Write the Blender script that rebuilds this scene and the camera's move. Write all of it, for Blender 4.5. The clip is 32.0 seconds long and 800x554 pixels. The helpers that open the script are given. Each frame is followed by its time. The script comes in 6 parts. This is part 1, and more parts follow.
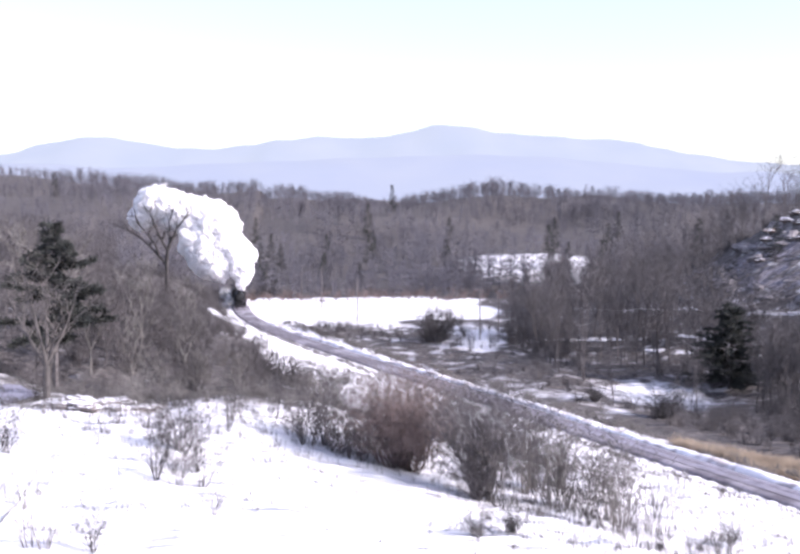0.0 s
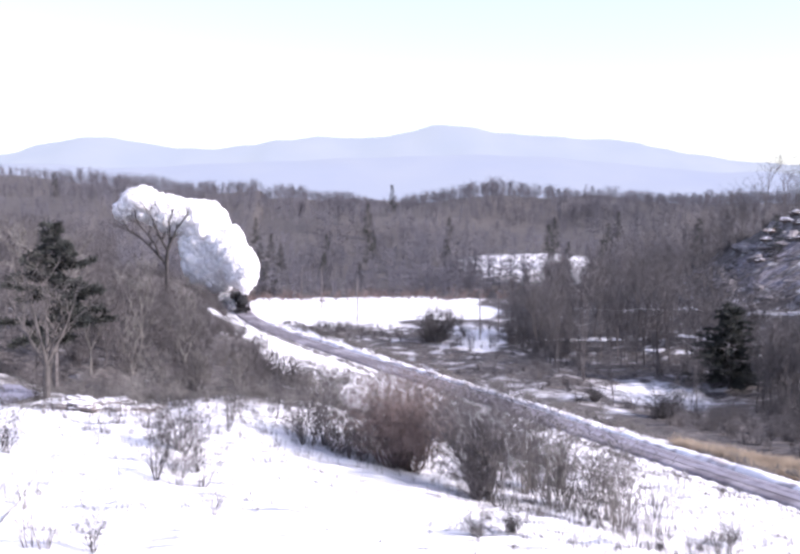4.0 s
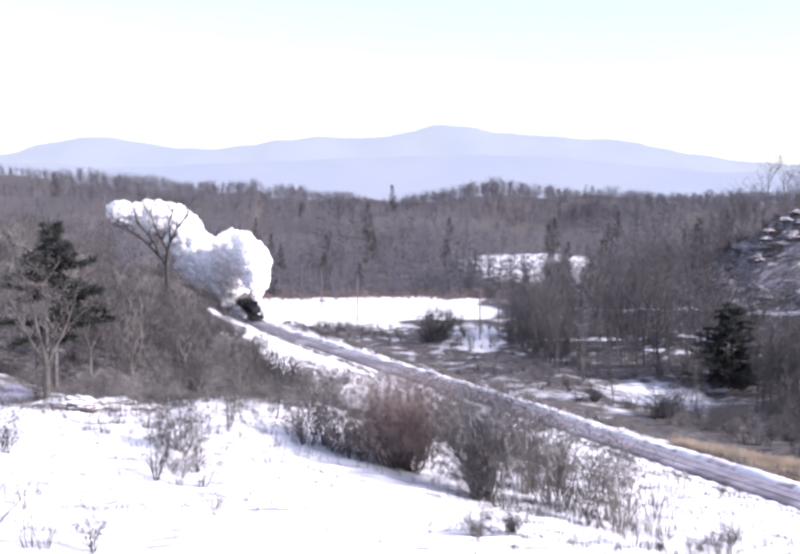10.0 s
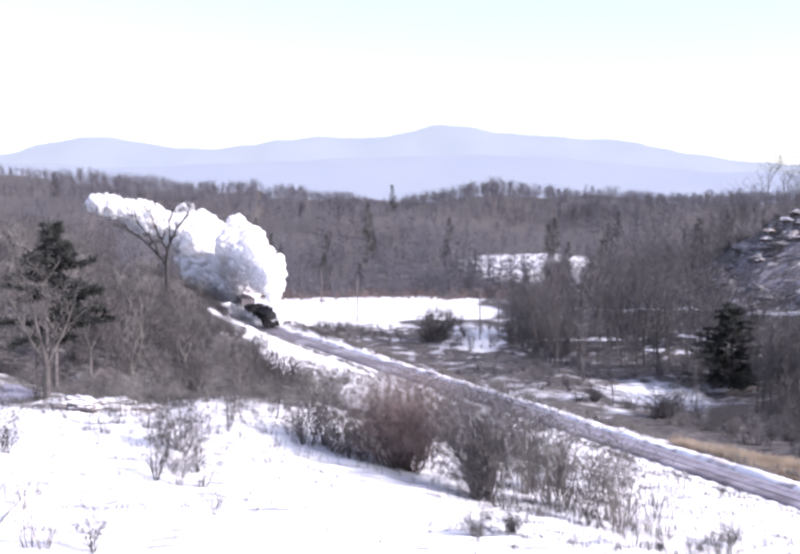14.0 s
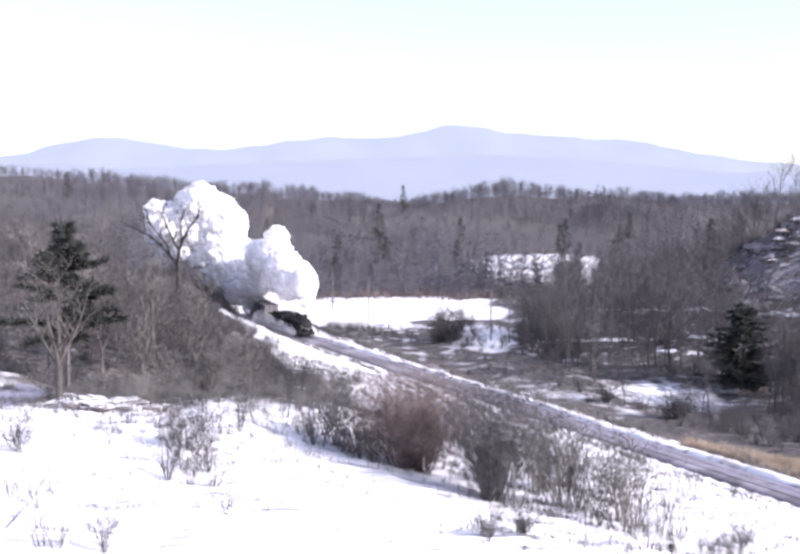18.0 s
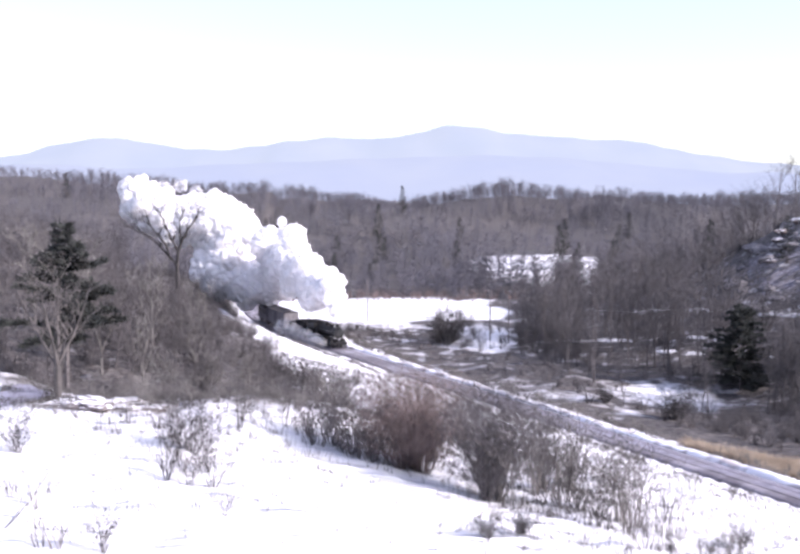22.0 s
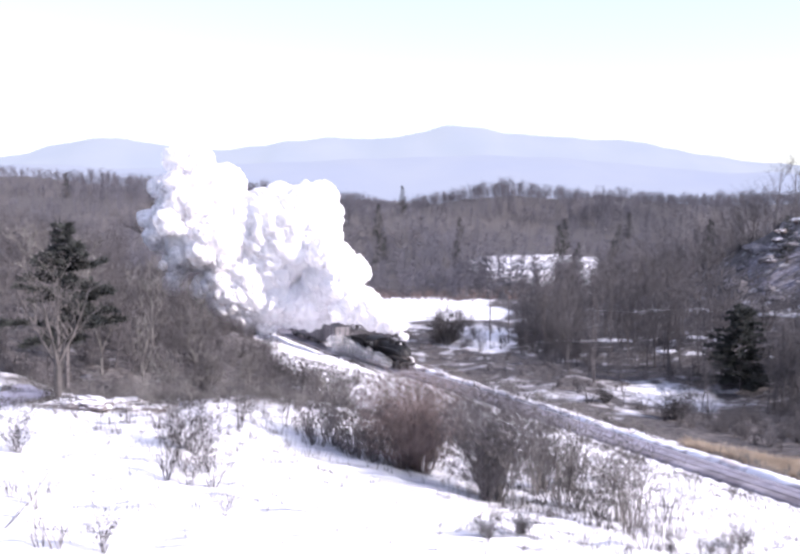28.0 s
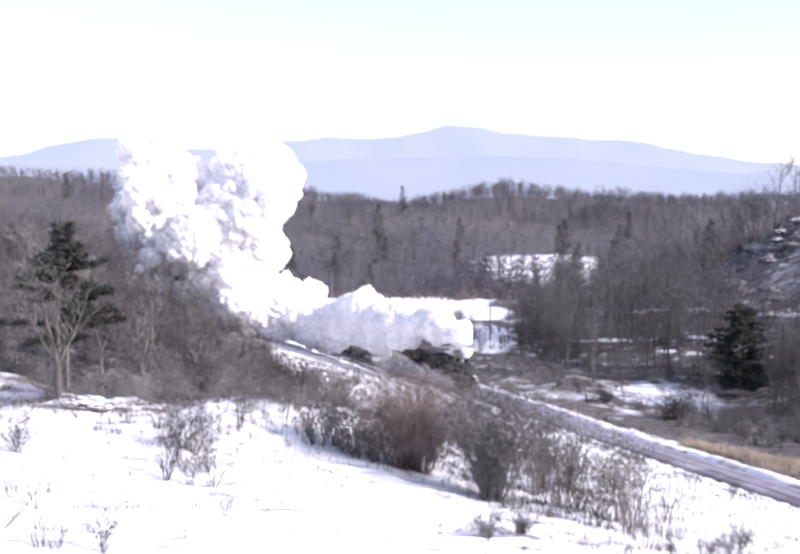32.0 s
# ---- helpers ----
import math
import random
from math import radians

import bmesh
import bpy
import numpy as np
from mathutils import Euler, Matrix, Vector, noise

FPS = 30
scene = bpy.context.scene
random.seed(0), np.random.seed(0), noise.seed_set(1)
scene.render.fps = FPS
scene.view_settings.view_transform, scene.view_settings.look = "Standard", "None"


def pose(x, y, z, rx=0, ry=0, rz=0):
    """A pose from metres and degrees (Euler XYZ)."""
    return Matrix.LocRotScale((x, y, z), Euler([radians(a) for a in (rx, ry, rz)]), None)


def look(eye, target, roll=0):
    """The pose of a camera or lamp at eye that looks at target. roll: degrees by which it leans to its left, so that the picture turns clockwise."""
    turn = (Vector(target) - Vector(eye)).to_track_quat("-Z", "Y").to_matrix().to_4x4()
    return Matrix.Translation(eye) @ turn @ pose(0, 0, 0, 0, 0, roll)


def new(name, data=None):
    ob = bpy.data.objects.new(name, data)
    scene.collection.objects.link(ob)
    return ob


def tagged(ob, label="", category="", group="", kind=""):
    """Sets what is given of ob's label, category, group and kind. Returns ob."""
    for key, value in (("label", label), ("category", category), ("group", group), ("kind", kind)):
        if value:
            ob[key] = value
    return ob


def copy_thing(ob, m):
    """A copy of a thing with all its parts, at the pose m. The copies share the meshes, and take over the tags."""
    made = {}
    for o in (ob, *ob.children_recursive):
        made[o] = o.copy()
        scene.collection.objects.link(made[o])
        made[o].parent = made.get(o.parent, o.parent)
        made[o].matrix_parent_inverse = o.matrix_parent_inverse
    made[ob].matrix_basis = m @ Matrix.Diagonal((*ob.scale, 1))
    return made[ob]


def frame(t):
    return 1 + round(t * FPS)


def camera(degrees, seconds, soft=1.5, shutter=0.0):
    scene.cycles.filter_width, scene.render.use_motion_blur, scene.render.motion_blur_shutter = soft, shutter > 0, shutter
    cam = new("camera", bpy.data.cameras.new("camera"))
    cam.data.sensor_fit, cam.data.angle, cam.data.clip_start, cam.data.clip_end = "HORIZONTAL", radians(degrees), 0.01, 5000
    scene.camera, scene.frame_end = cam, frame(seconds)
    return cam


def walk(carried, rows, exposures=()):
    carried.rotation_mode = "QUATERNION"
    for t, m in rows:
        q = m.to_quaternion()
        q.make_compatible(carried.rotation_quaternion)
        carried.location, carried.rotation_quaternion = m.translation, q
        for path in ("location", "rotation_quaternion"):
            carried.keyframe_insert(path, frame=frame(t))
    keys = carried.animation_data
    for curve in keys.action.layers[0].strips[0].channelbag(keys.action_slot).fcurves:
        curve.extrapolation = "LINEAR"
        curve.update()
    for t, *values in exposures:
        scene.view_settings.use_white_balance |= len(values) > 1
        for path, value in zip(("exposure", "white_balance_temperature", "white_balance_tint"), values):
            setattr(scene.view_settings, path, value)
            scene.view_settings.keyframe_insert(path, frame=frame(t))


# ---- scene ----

# ---- camera: stands on a hill, nudged once on its tripod ----
cam = camera(42.0, 32.0, soft=2.9)
EYE = (0.0, 0.0, 26.0)
TILT = 90 - 4.145


def aim(pan, tip):
    return pose(*EYE, TILT + tip, 0, pan)


walk(cam, [(0, aim(0, 0)), (15.5, aim(0, 0)), (16.7, aim(0, 0)), (17.0, aim(0.084, -0.056)), (17.5, aim(0.561, 0.0)), (18.0, aim(0.60, 0.015)),
           (18.5, aim(0.565, 0.04)), (19.2, aim(0.56, 0.04)), (20.0, aim(0.56, 0.04)), (32.0, aim(0.56, 0.04))],
     exposures=((0, 1.15, 6250, 21), (32, 1.15, 6250, 21)))

# ---- sky and sun ----
SUN_DIR = Vector((0.84, -0.3, 0.45)).normalized()
world = bpy.data.worlds.new("winter_sky")
scene.world = world
world.use_nodes = True
wn = world.node_tree.nodes
sky = wn.new("ShaderNodeTexSky")
sky.sky_type = "NISHITA"
sky.sun_disc = False
sky.sun_elevation = math.asin(SUN_DIR.z)
sky.sun_rotation = math.atan2(SUN_DIR.x, SUN_DIR.y)
sky.air_density, sky.dust_density, sky.ozone_density = 1.0, 0.6, 1.5
wn["Background"].inputs["Strength"].default_value = 0.102
veil = wn.new("ShaderNodeMix")  # thin bright winter haze over the whole sky
veil.data_type, veil.blend_type = "RGBA", "ADD"
veil.inputs["Factor"].default_value = 1.0
veil.inputs["B"].default_value = (1.9, 1.9, 2.15, 1)
thin = wn.new("ShaderNodeVectorMath")
thin.operation = "SCALE"
thin.inputs["Scale"].default_value = 0.8
world.node_tree.links.new(sky.outputs[0], thin.inputs[0])
world.node_tree.links.new(thin.outputs[0], veil.inputs["A"])
world.node_tree.links.new(veil.outputs["Result"], wn["Background"].inputs["Color"])
sun = new("sun", bpy.data.lights.new("sun", "SUN"))
sun.data.energy, sun.data.angle, sun.data.color = 4.2, radians(0.6), (1.0, 0.95, 0.88)
sun.matrix_world = look(SUN_DIR * 300, (0, 0, 0))


# ---- materials ----
def mat(name, c1, c2, scale=1.0, rough=0.8, metal=0.0, bump=0.0, detail=6.0, c3=None, scale2=0.12, lo=0.35, hi=0.65, spread=0.0):
    """Noise-varied surface: c1 to c2 by a fine noise, towards c3 by a coarse one; spread varies brightness from piece to piece."""
    m = bpy.data.materials.new(name)
    m.use_nodes = True
    nt = m.node_tree
    b = nt.nodes["Principled BSDF"]
    geo = nt.nodes.new("ShaderNodeNewGeometry")
    n1 = nt.nodes.new("ShaderNodeTexNoise")
    n1.inputs["Scale"].default_value, n1.inputs["Detail"].default_value = scale, detail
    nt.links.new(geo.outputs["Position"], n1.inputs["Vector"])
    r1 = nt.nodes.new("ShaderNodeValToRGB")
    r1.color_ramp.elements[0].position, r1.color_ramp.elements[1].position = lo, hi
    r1.color_ramp.elements[0].color, r1.color_ramp.elements[1].color = (*c1, 1), (*c2, 1)
    nt.links.new(n1.outputs["Fac"], r1.inputs["Fac"])
    out = r1.outputs["Color"]
    if c3:
        n2 = nt.nodes.new("ShaderNodeTexNoise")
        n2.inputs["Scale"].default_value, n2.inputs["Detail"].default_value = scale2, 5
        nt.links.new(geo.outputs["Position"], n2.inputs["Vector"])
        r2 = nt.nodes.new("ShaderNodeValToRGB")
        r2.color_ramp.elements[0].position, r2.color_ramp.elements[1].position = 0.48, 0.62
        nt.links.new(n2.outputs["Fac"], r2.inputs["Fac"])
        mx = nt.nodes.new("ShaderNodeMix")
        mx.data_type = "RGBA"
        nt.links.new(r2.outputs["Color"], mx.inputs["Factor"])
        nt.links.new(out, mx.inputs["A"])
        mx.inputs["B"].default_value = (*c3, 1)
        out = mx.outputs["Result"]
    if spread:
        info = nt.nodes.new("ShaderNodeObjectInfo")
        mr = nt.nodes.new("ShaderNodeMapRange")
        mr.inputs["To Min"].default_value, mr.inputs["To Max"].default_value = 1 - spread, 1 + spread
        nt.links.new(info.outputs["Random"], mr.inputs["Value"])
        hs = nt.nodes.new("ShaderNodeHueSaturation")
        nt.links.new(mr.outputs["Result"], hs.inputs["Value"])
        nt.links.new(out, hs.inputs["Color"])
        out = hs.outputs["Color"]
    nt.links.new(out, b.inputs["Base Color"])
    b.inputs["Roughness"].default_value, b.inputs["Metallic"].default_value = rough, metal
    if bump:
        bp = nt.nodes.new("ShaderNodeBump")
        bp.inputs["Strength"].default_value = bump
        bp.inputs["Distance"].default_value = 0.3
        nt.links.new(n1.outputs["Fac"], bp.inputs["Height"])
        nt.links.new(bp.outputs["Normal"], b.inputs["Normal"])
    return m


SNOW = (0.87, 0.86, 0.89)


def ground_mat():
    """Snow, dead grass and leaf litter, and bare rock, mixed by the ground's cover values and broken up by noise."""
    m = bpy.data.materials.new("winter_ground")
    m.use_nodes = True
    nt = m.node_tree
    b = nt.nodes["Principled BSDF"]
    geo = nt.nodes.new("ShaderNodeNewGeometry")

    def tex(scale, detail=6):
        n = nt.nodes.new("ShaderNodeTexNoise")
        n.inputs["Scale"].default_value, n.inputs["Detail"].default_value = scale, detail
        nt.links.new(geo.outputs["Position"], n.inputs["Vector"])
        return n.outputs["Fac"]

    def ramp(fac, c1, c2, lo=0.35, hi=0.65):
        r = nt.nodes.new("ShaderNodeValToRGB")
        r.color_ramp.elements[0].position, r.color_ramp.elements[1].position = lo, hi
        r.color_ramp.elements[0].color, r.color_ramp.elements[1].color = (*c1, 1), (*c2, 1)
        nt.links.new(fac, r.inputs["Fac"])
        return r.outputs["Color"]

    def mix(fac, a, c):
        x = nt.nodes.new("ShaderNodeMix")
        x.data_type = "RGBA"
        nt.links.new(fac, x.inputs["Factor"])
        nt.links.new(a, x.inputs["A"])
        nt.links.new(c, x.inputs["B"])
        return x.outputs["Result"]

    def cover(name, noise_fac, sharp=0.16):
        at = nt.nodes.new("ShaderNodeAttribute")
        at.attribute_name = name
        add = nt.nodes.new("ShaderNodeMath")
        nt.links.new(at.outputs["Fac"], add.inputs[0])
        nt.links.new(noise_fac, add.inputs[1])
        mr = nt.nodes.new("ShaderNodeMapRange")
        mr.inputs["From Min"].default_value, mr.inputs["From Max"].default_value = 1.0 - sharp, 1.0 + sharp
        nt.links.new(add.outputs[0], mr.inputs["Value"])
        return mr.outputs["Result"]

    fine, mid = tex(1.3), tex(0.35, 9)
    snow = ramp(mid, (0.83, 0.81, 0.86), (0.90, 0.888, 0.91))
    litter = ramp(fine, (0.058, 0.052, 0.053), (0.14, 0.126, 0.125))
    rock = ramp(fine, (0.12, 0.112, 0.13), (0.30, 0.28, 0.32))
    col = mix(cover("litter", mid), snow, litter)
    col = mix(cover("rock", mid, 0.1), col, rock)
    nt.links.new(col, b.inputs["Base Color"])
    b.inputs["Roughness"].default_value = 0.85
    b.inputs["Specular IOR Level"].default_value = 0.2
    bp = nt.nodes.new("ShaderNodeBump")
    bp.inputs["Strength"].default_value, bp.inputs["Distance"].default_value = 0.5, 0.25
    nt.links.new(fine, bp.inputs["Height"])
    mp, drift = nt.nodes.new("ShaderNodeMapping"), nt.nodes.new("ShaderNodeTexNoise")
    mp.inputs["Scale"].default_value = (0.13, 0.75, 0.2)
    drift.inputs["Scale"].default_value, drift.inputs["Detail"].default_value = 1.0, 3
    nt.links.new(geo.outputs["Position"], mp.inputs["Vector"])
    nt.links.new(mp.outputs["Vector"], drift.inputs["Vector"])
    b2 = nt.nodes.new("ShaderNodeBump")
    b2.inputs["Strength"].default_value, b2.inputs["Distance"].default_value = 0.85, 2.3
    nt.links.new(drift.outputs["Fac"], b2.inputs["Height"])
    nt.links.new(b2.outputs["Normal"], bp.inputs["Normal"])
    nt.links.new(bp.outputs["Normal"], b.inputs["Normal"])
    return m


M_GROUND = ground_mat()
M_SNOW = mat("banked_snow", (0.83, 0.81, 0.86), (0.90, 0.888, 0.91), 0.8, 0.8, bump=0.5, c3=(0.42, 0.38, 0.39), scale2=0.42)
M_CLEANSNOW = mat("fresh_snow", (0.84, 0.82, 0.86), (0.90, 0.888, 0.91), 0.8, 0.85, bump=0.3)
M_BARK = mat("bark", (0.0531, 0.0468, 0.0477), (0.1224, 0.1098, 0.1116), 3.0, 0.9, bump=0.3, spread=0.3)
M_DARKBARK = mat("dark_bark", (0.020, 0.018, 0.019), (0.057, 0.051, 0.051), 2.0, 0.9, bump=0.3)
M_TWIG = mat("twigs", (0.04785, 0.04263, 0.0466), (0.1018, 0.09222, 0.09678), 0.6, 0.9, spread=0.3)
M_PALE = mat("pale_stems", (0.0772, 0.071, 0.0699), (0.169, 0.157, 0.151), 0.7, 0.9, spread=0.25)
M_GREYBARK = mat("grey_bark", (0.0516, 0.0461, 0.0446), (0.109, 0.0978, 0.0946), 0.9, 0.9, spread=0.2)
# paler and bluer than the near twigs: distance haze put into the colour
M_FARTWIG = mat("hazed_far_twigs", (0.06914, 0.06545, 0.0789), (0.1341, 0.1275, 0.1509), 0.035, 0.9)
M_RUSSET = mat("russet_twigs", (0.106, 0.081, 0.077), (0.208, 0.159, 0.151), 0.8, 0.9, spread=0.2)
M_STRAW = mat("dry_grass", (0.27, 0.215, 0.165), (0.44, 0.36, 0.28), 0.7, 0.9)
M_NEEDLE = mat("needles", (0.012, 0.013, 0.012), (0.027, 0.031, 0.028), 1.2, 0.8, spread=0.2)
M_ROCK = mat("rock", (0.09, 0.083, 0.09), (0.24, 0.222, 0.232), 0.9, 0.85, bump=0.6)
M_LEDGE = mat("ledge_rock", (0.075, 0.058, 0.055), (0.20, 0.165, 0.155), 1.6, 0.9, bump=0.6)
M_BALLAST = mat("ballast", (0.10, 0.088, 0.105), (0.19, 0.172, 0.20), 0.9, 0.9, bump=0.4, c3=(0.29, 0.27, 0.305), scale2=0.18)
# thin snow darkened to lavender: the far bank's shade put into the colour
M_SHADEDSNOW = mat("shaded_bed_snow", (0.16, 0.15, 0.19), (0.25, 0.235, 0.285), 0.9, 0.9, bump=0.4, c3=(0.19, 0.175, 0.205), scale2=0.3)
M_RAIL = mat("rail_steel", (0.055, 0.05, 0.056), (0.12, 0.11, 0.124), 0.35, 0.7, 0.0)
M_TIE = mat("old_ties", (0.09, 0.08, 0.08), (0.20, 0.18, 0.18), 1.0, 0.9)
M_BLACK = mat("black_iron", (0.006, 0.006, 0.007), (0.016, 0.015, 0.017), 2.5, 0.65, 0.0)
M_GREY = mat("graphite", (0.012, 0.012, 0.013), (0.03, 0.03, 0.032), 2.5, 0.6, 0.0)
M_STEEL = mat("worn_steel", (0.18, 0.18, 0.19), (0.32, 0.32, 0.33), 4.0, 0.4, 0.8)
M_CAR = mat("car_paint", (0.125, 0.115, 0.125), (0.19, 0.175, 0.19), 1.5, 0.7)
M_CARDARK = mat("car_dark", (0.05, 0.046, 0.05), (0.09, 0.083, 0.09), 1.5, 0.7)
for m in (M_BLACK, M_GREY):
    m.node_tree.nodes["Principled BSDF"].inputs["Specular IOR Level"].default_value = 0.22
# lavender of shaded snow put into the colour of the hollow's sheet
M_HOLLOWSHADE = mat("hollow_shade", (0.24, 0.228, 0.296), (0.296, 0.284, 0.352), 0.8, 0.35, bump=0.1)
M_GLASS = mat("window_glass", (0.02, 0.022, 0.026), (0.03, 0.032, 0.036), 1.0, 0.1)
M_POLE = mat("pole_wood", (0.10, 0.088, 0.088), (0.18, 0.16, 0.16), 3.0, 0.9)


def snow_on(m, low, high):
    """Snow lying on the upper faces of a surface."""
    nt = m.node_tree
    b = nt.nodes["Principled BSDF"]
    geo, sep = nt.nodes.new("ShaderNodeNewGeometry"), nt.nodes.new("ShaderNodeSeparateXYZ")
    mr, mx = nt.nodes.new("ShaderNodeMapRange"), nt.nodes.new("ShaderNodeMix")
    nt.links.new(geo.outputs["True Normal"], sep.inputs[0])
    nt.links.new(sep.outputs["Z"], mr.inputs["Value"])
    mr.inputs["From Min"].default_value, mr.inputs["From Max"].default_value = low, high
    mx.data_type = "RGBA"
    old = b.inputs["Base Color"].links[0].from_socket
    nt.links.new(mr.outputs["Result"], mx.inputs["Factor"])
    nt.links.new(old, mx.inputs["A"])
    mx.inputs["B"].default_value = (*SNOW, 1)
    nt.links.new(mx.outputs["Result"], b.inputs["Base Color"])


snow_on(M_LEDGE, 0.82, 0.94)


def hazed_hill_mat(name, c1, c2):
    """Far hills: a backdrop whose faint glow carries the haze of miles of air."""
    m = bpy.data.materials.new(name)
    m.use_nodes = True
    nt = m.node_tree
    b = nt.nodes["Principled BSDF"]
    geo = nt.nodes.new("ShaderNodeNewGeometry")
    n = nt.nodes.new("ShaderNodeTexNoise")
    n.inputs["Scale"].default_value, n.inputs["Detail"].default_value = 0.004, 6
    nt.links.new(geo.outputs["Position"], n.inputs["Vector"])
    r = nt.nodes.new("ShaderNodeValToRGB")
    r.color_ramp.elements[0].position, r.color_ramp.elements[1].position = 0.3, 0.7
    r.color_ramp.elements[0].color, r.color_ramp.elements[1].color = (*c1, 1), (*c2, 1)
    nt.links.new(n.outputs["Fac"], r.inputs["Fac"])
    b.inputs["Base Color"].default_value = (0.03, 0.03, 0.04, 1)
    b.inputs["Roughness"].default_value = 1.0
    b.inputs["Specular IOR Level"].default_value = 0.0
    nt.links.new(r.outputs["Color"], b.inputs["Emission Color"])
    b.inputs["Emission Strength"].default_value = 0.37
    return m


M_HILLS = hazed_hill_mat("hazed_far_hills", (0.73, 0.84, 1.0), (0.785, 0.88, 1.0))
M_FOOT = hazed_hill_mat("hazed_near_hills", (0.68, 0.78, 1.0), (0.74, 0.83, 1.0))


def steam_mat(name, white, through_share, lo, hi):
    """White steam: much of the light goes on through it; thinner where a noise says so."""
    m = bpy.data.materials.new(name)
    m.use_nodes = True
    nt = m.node_tree
    out = nt.nodes["Material Output"]
    nt.nodes.remove(nt.nodes["Principled BSDF"])
    front, back, body = nt.nodes.new("ShaderNodeBsdfDiffuse"), nt.nodes.new("ShaderNodeBsdfTranslucent"), nt.nodes.new("ShaderNodeMixShader")
    for n in (front, back):
        n.inputs["Color"].default_value = (*white, 1)
    body.inputs[0].default_value = through_share
    nt.links.new(front.outputs[0], body.inputs[1])
    nt.links.new(back.outputs[0], body.inputs[2])
    tr = nt.nodes.new("ShaderNodeBsdfTransparent")
    tc = nt.nodes.new("ShaderNodeTexCoord")
    n = nt.nodes.new("ShaderNodeTexNoise")
    n.inputs["Scale"].default_value, n.inputs["Detail"].default_value = 1.1, 6
    nt.links.new(tc.outputs["Object"], n.inputs["Vector"])
    mr = nt.nodes.new("ShaderNodeMapRange")
    mr.inputs["From Min"].default_value, mr.inputs["From Max"].default_value = lo, hi
    nt.links.new(n.outputs["Fac"], mr.inputs["Value"])
    m2 = nt.nodes.new("ShaderNodeMixShader")
    nt.links.new(mr.outputs["Result"], m2.inputs[0])
    nt.links.new(tr.outputs[0], m2.inputs[1])
    nt.links.new(body.outputs[0], m2.inputs[2])
    nt.links.new(m2.outputs[0], out.inputs["Surface"])
    return m


M_STEAM = steam_mat("steam", (1.0, 0.982, 1.0), 0.2, -0.35, 0.95)
M_TUFT = steam_mat("loose_steam", (1.0, 0.982, 1.0), 0.25, 0.0, 0.75)
M_WISP = steam_mat("thin_steam", (1.0, 0.985, 1.0), 0.7, 0.36, 1.0)
M_HAZE = steam_mat("drain_steam", (0.96, 0.95, 0.96), 0.4, 0.34, 1.5)


# ---- mesh helpers ----
def mesh_of(name, verts, faces, material, smooth=False):
    me = bpy.data.meshes.new(name)
    me.from_pydata([tuple(v) for v in verts], [], [tuple(f) for f in faces])
    me.materials.append(material)
    if smooth:
        me.polygons.foreach_set("use_smooth", [True] * len(me.polygons))
    return me


def fast_mesh(name, verts, tris, material, smooth=False):
    """A triangle mesh from arrays."""
    verts, tris = np.asarray(verts, np.float32), np.asarray(tris, np.int32)
    me = bpy.data.meshes.new(name)
    me.vertices.add(len(verts))
    me.vertices.foreach_set("co", verts.ravel())
    me.loops.add(tris.size)
    me.loops.foreach_set("vertex_index", tris.ravel())
    me.polygons.add(len(tris))
    me.polygons.foreach_set("loop_start", np.arange(0, tris.size, 3, dtype=np.int32))
    me.polygons.foreach_set("use_smooth", np.full(len(tris), smooth))
    me.update(calc_edges=True)
    me.materials.append(material)
    return me


def part(name, bm, material, parent, label=""):
    me = bpy.data.meshes.new(name)
    bm.to_mesh(me)
    bm.free()
    me.materials.append(material)
    ob = new(name, me)
    ob.parent = parent
    return tagged(ob, label)


def part_mesh(name, me, parent, label=""):
    ob = new(name, me)
    ob.parent = parent
    return tagged(ob, label)


def add_box(bm, x0, x1, y0, y1, z0, z1, bevel=0.0):
    r = bmesh.ops.create_cube(bm, size=1.0)
    vs = r["verts"]
    for v in vs:
        v.co = Vector(((x0 + x1) / 2 + v.co.x * (x1 - x0), (y0 + y1) / 2 + v.co.y * (y1 - y0), (z0 + z1) / 2 + v.co.z * (z1 - z0)))
    if bevel:
        es = list({e for v in vs for e in v.link_edges})
        bmesh.ops.bevel(bm, geom=es, offset=bevel, segments=2, affect="EDGES", profile=0.5)
    return bm


def add_cyl(bm, p, axis, r0, r1, length, n=20, bevel=0.0):
    """A cylinder or cone from p along axis."""
    q = Vector(axis).normalized().to_track_quat("Z", "Y").to_matrix().to_4x4()
    m = Matrix.Translation(Vector(p)) @ q @ Matrix.Translation((0, 0, length / 2))
    r = bmesh.ops.create_cone(bm, cap_ends=True, segments=n, radius1=r0, radius2=r1, depth=length, matrix=m)
    if bevel:
        es = [e for e in {e for v in r["verts"] for e in v.link_edges} if any(len(f.verts) > 4 for f in e.link_faces)]
        bmesh.ops.bevel(bm, geom=es, offset=bevel, segments=2, affect="EDGES", profile=0.5)
    return bm


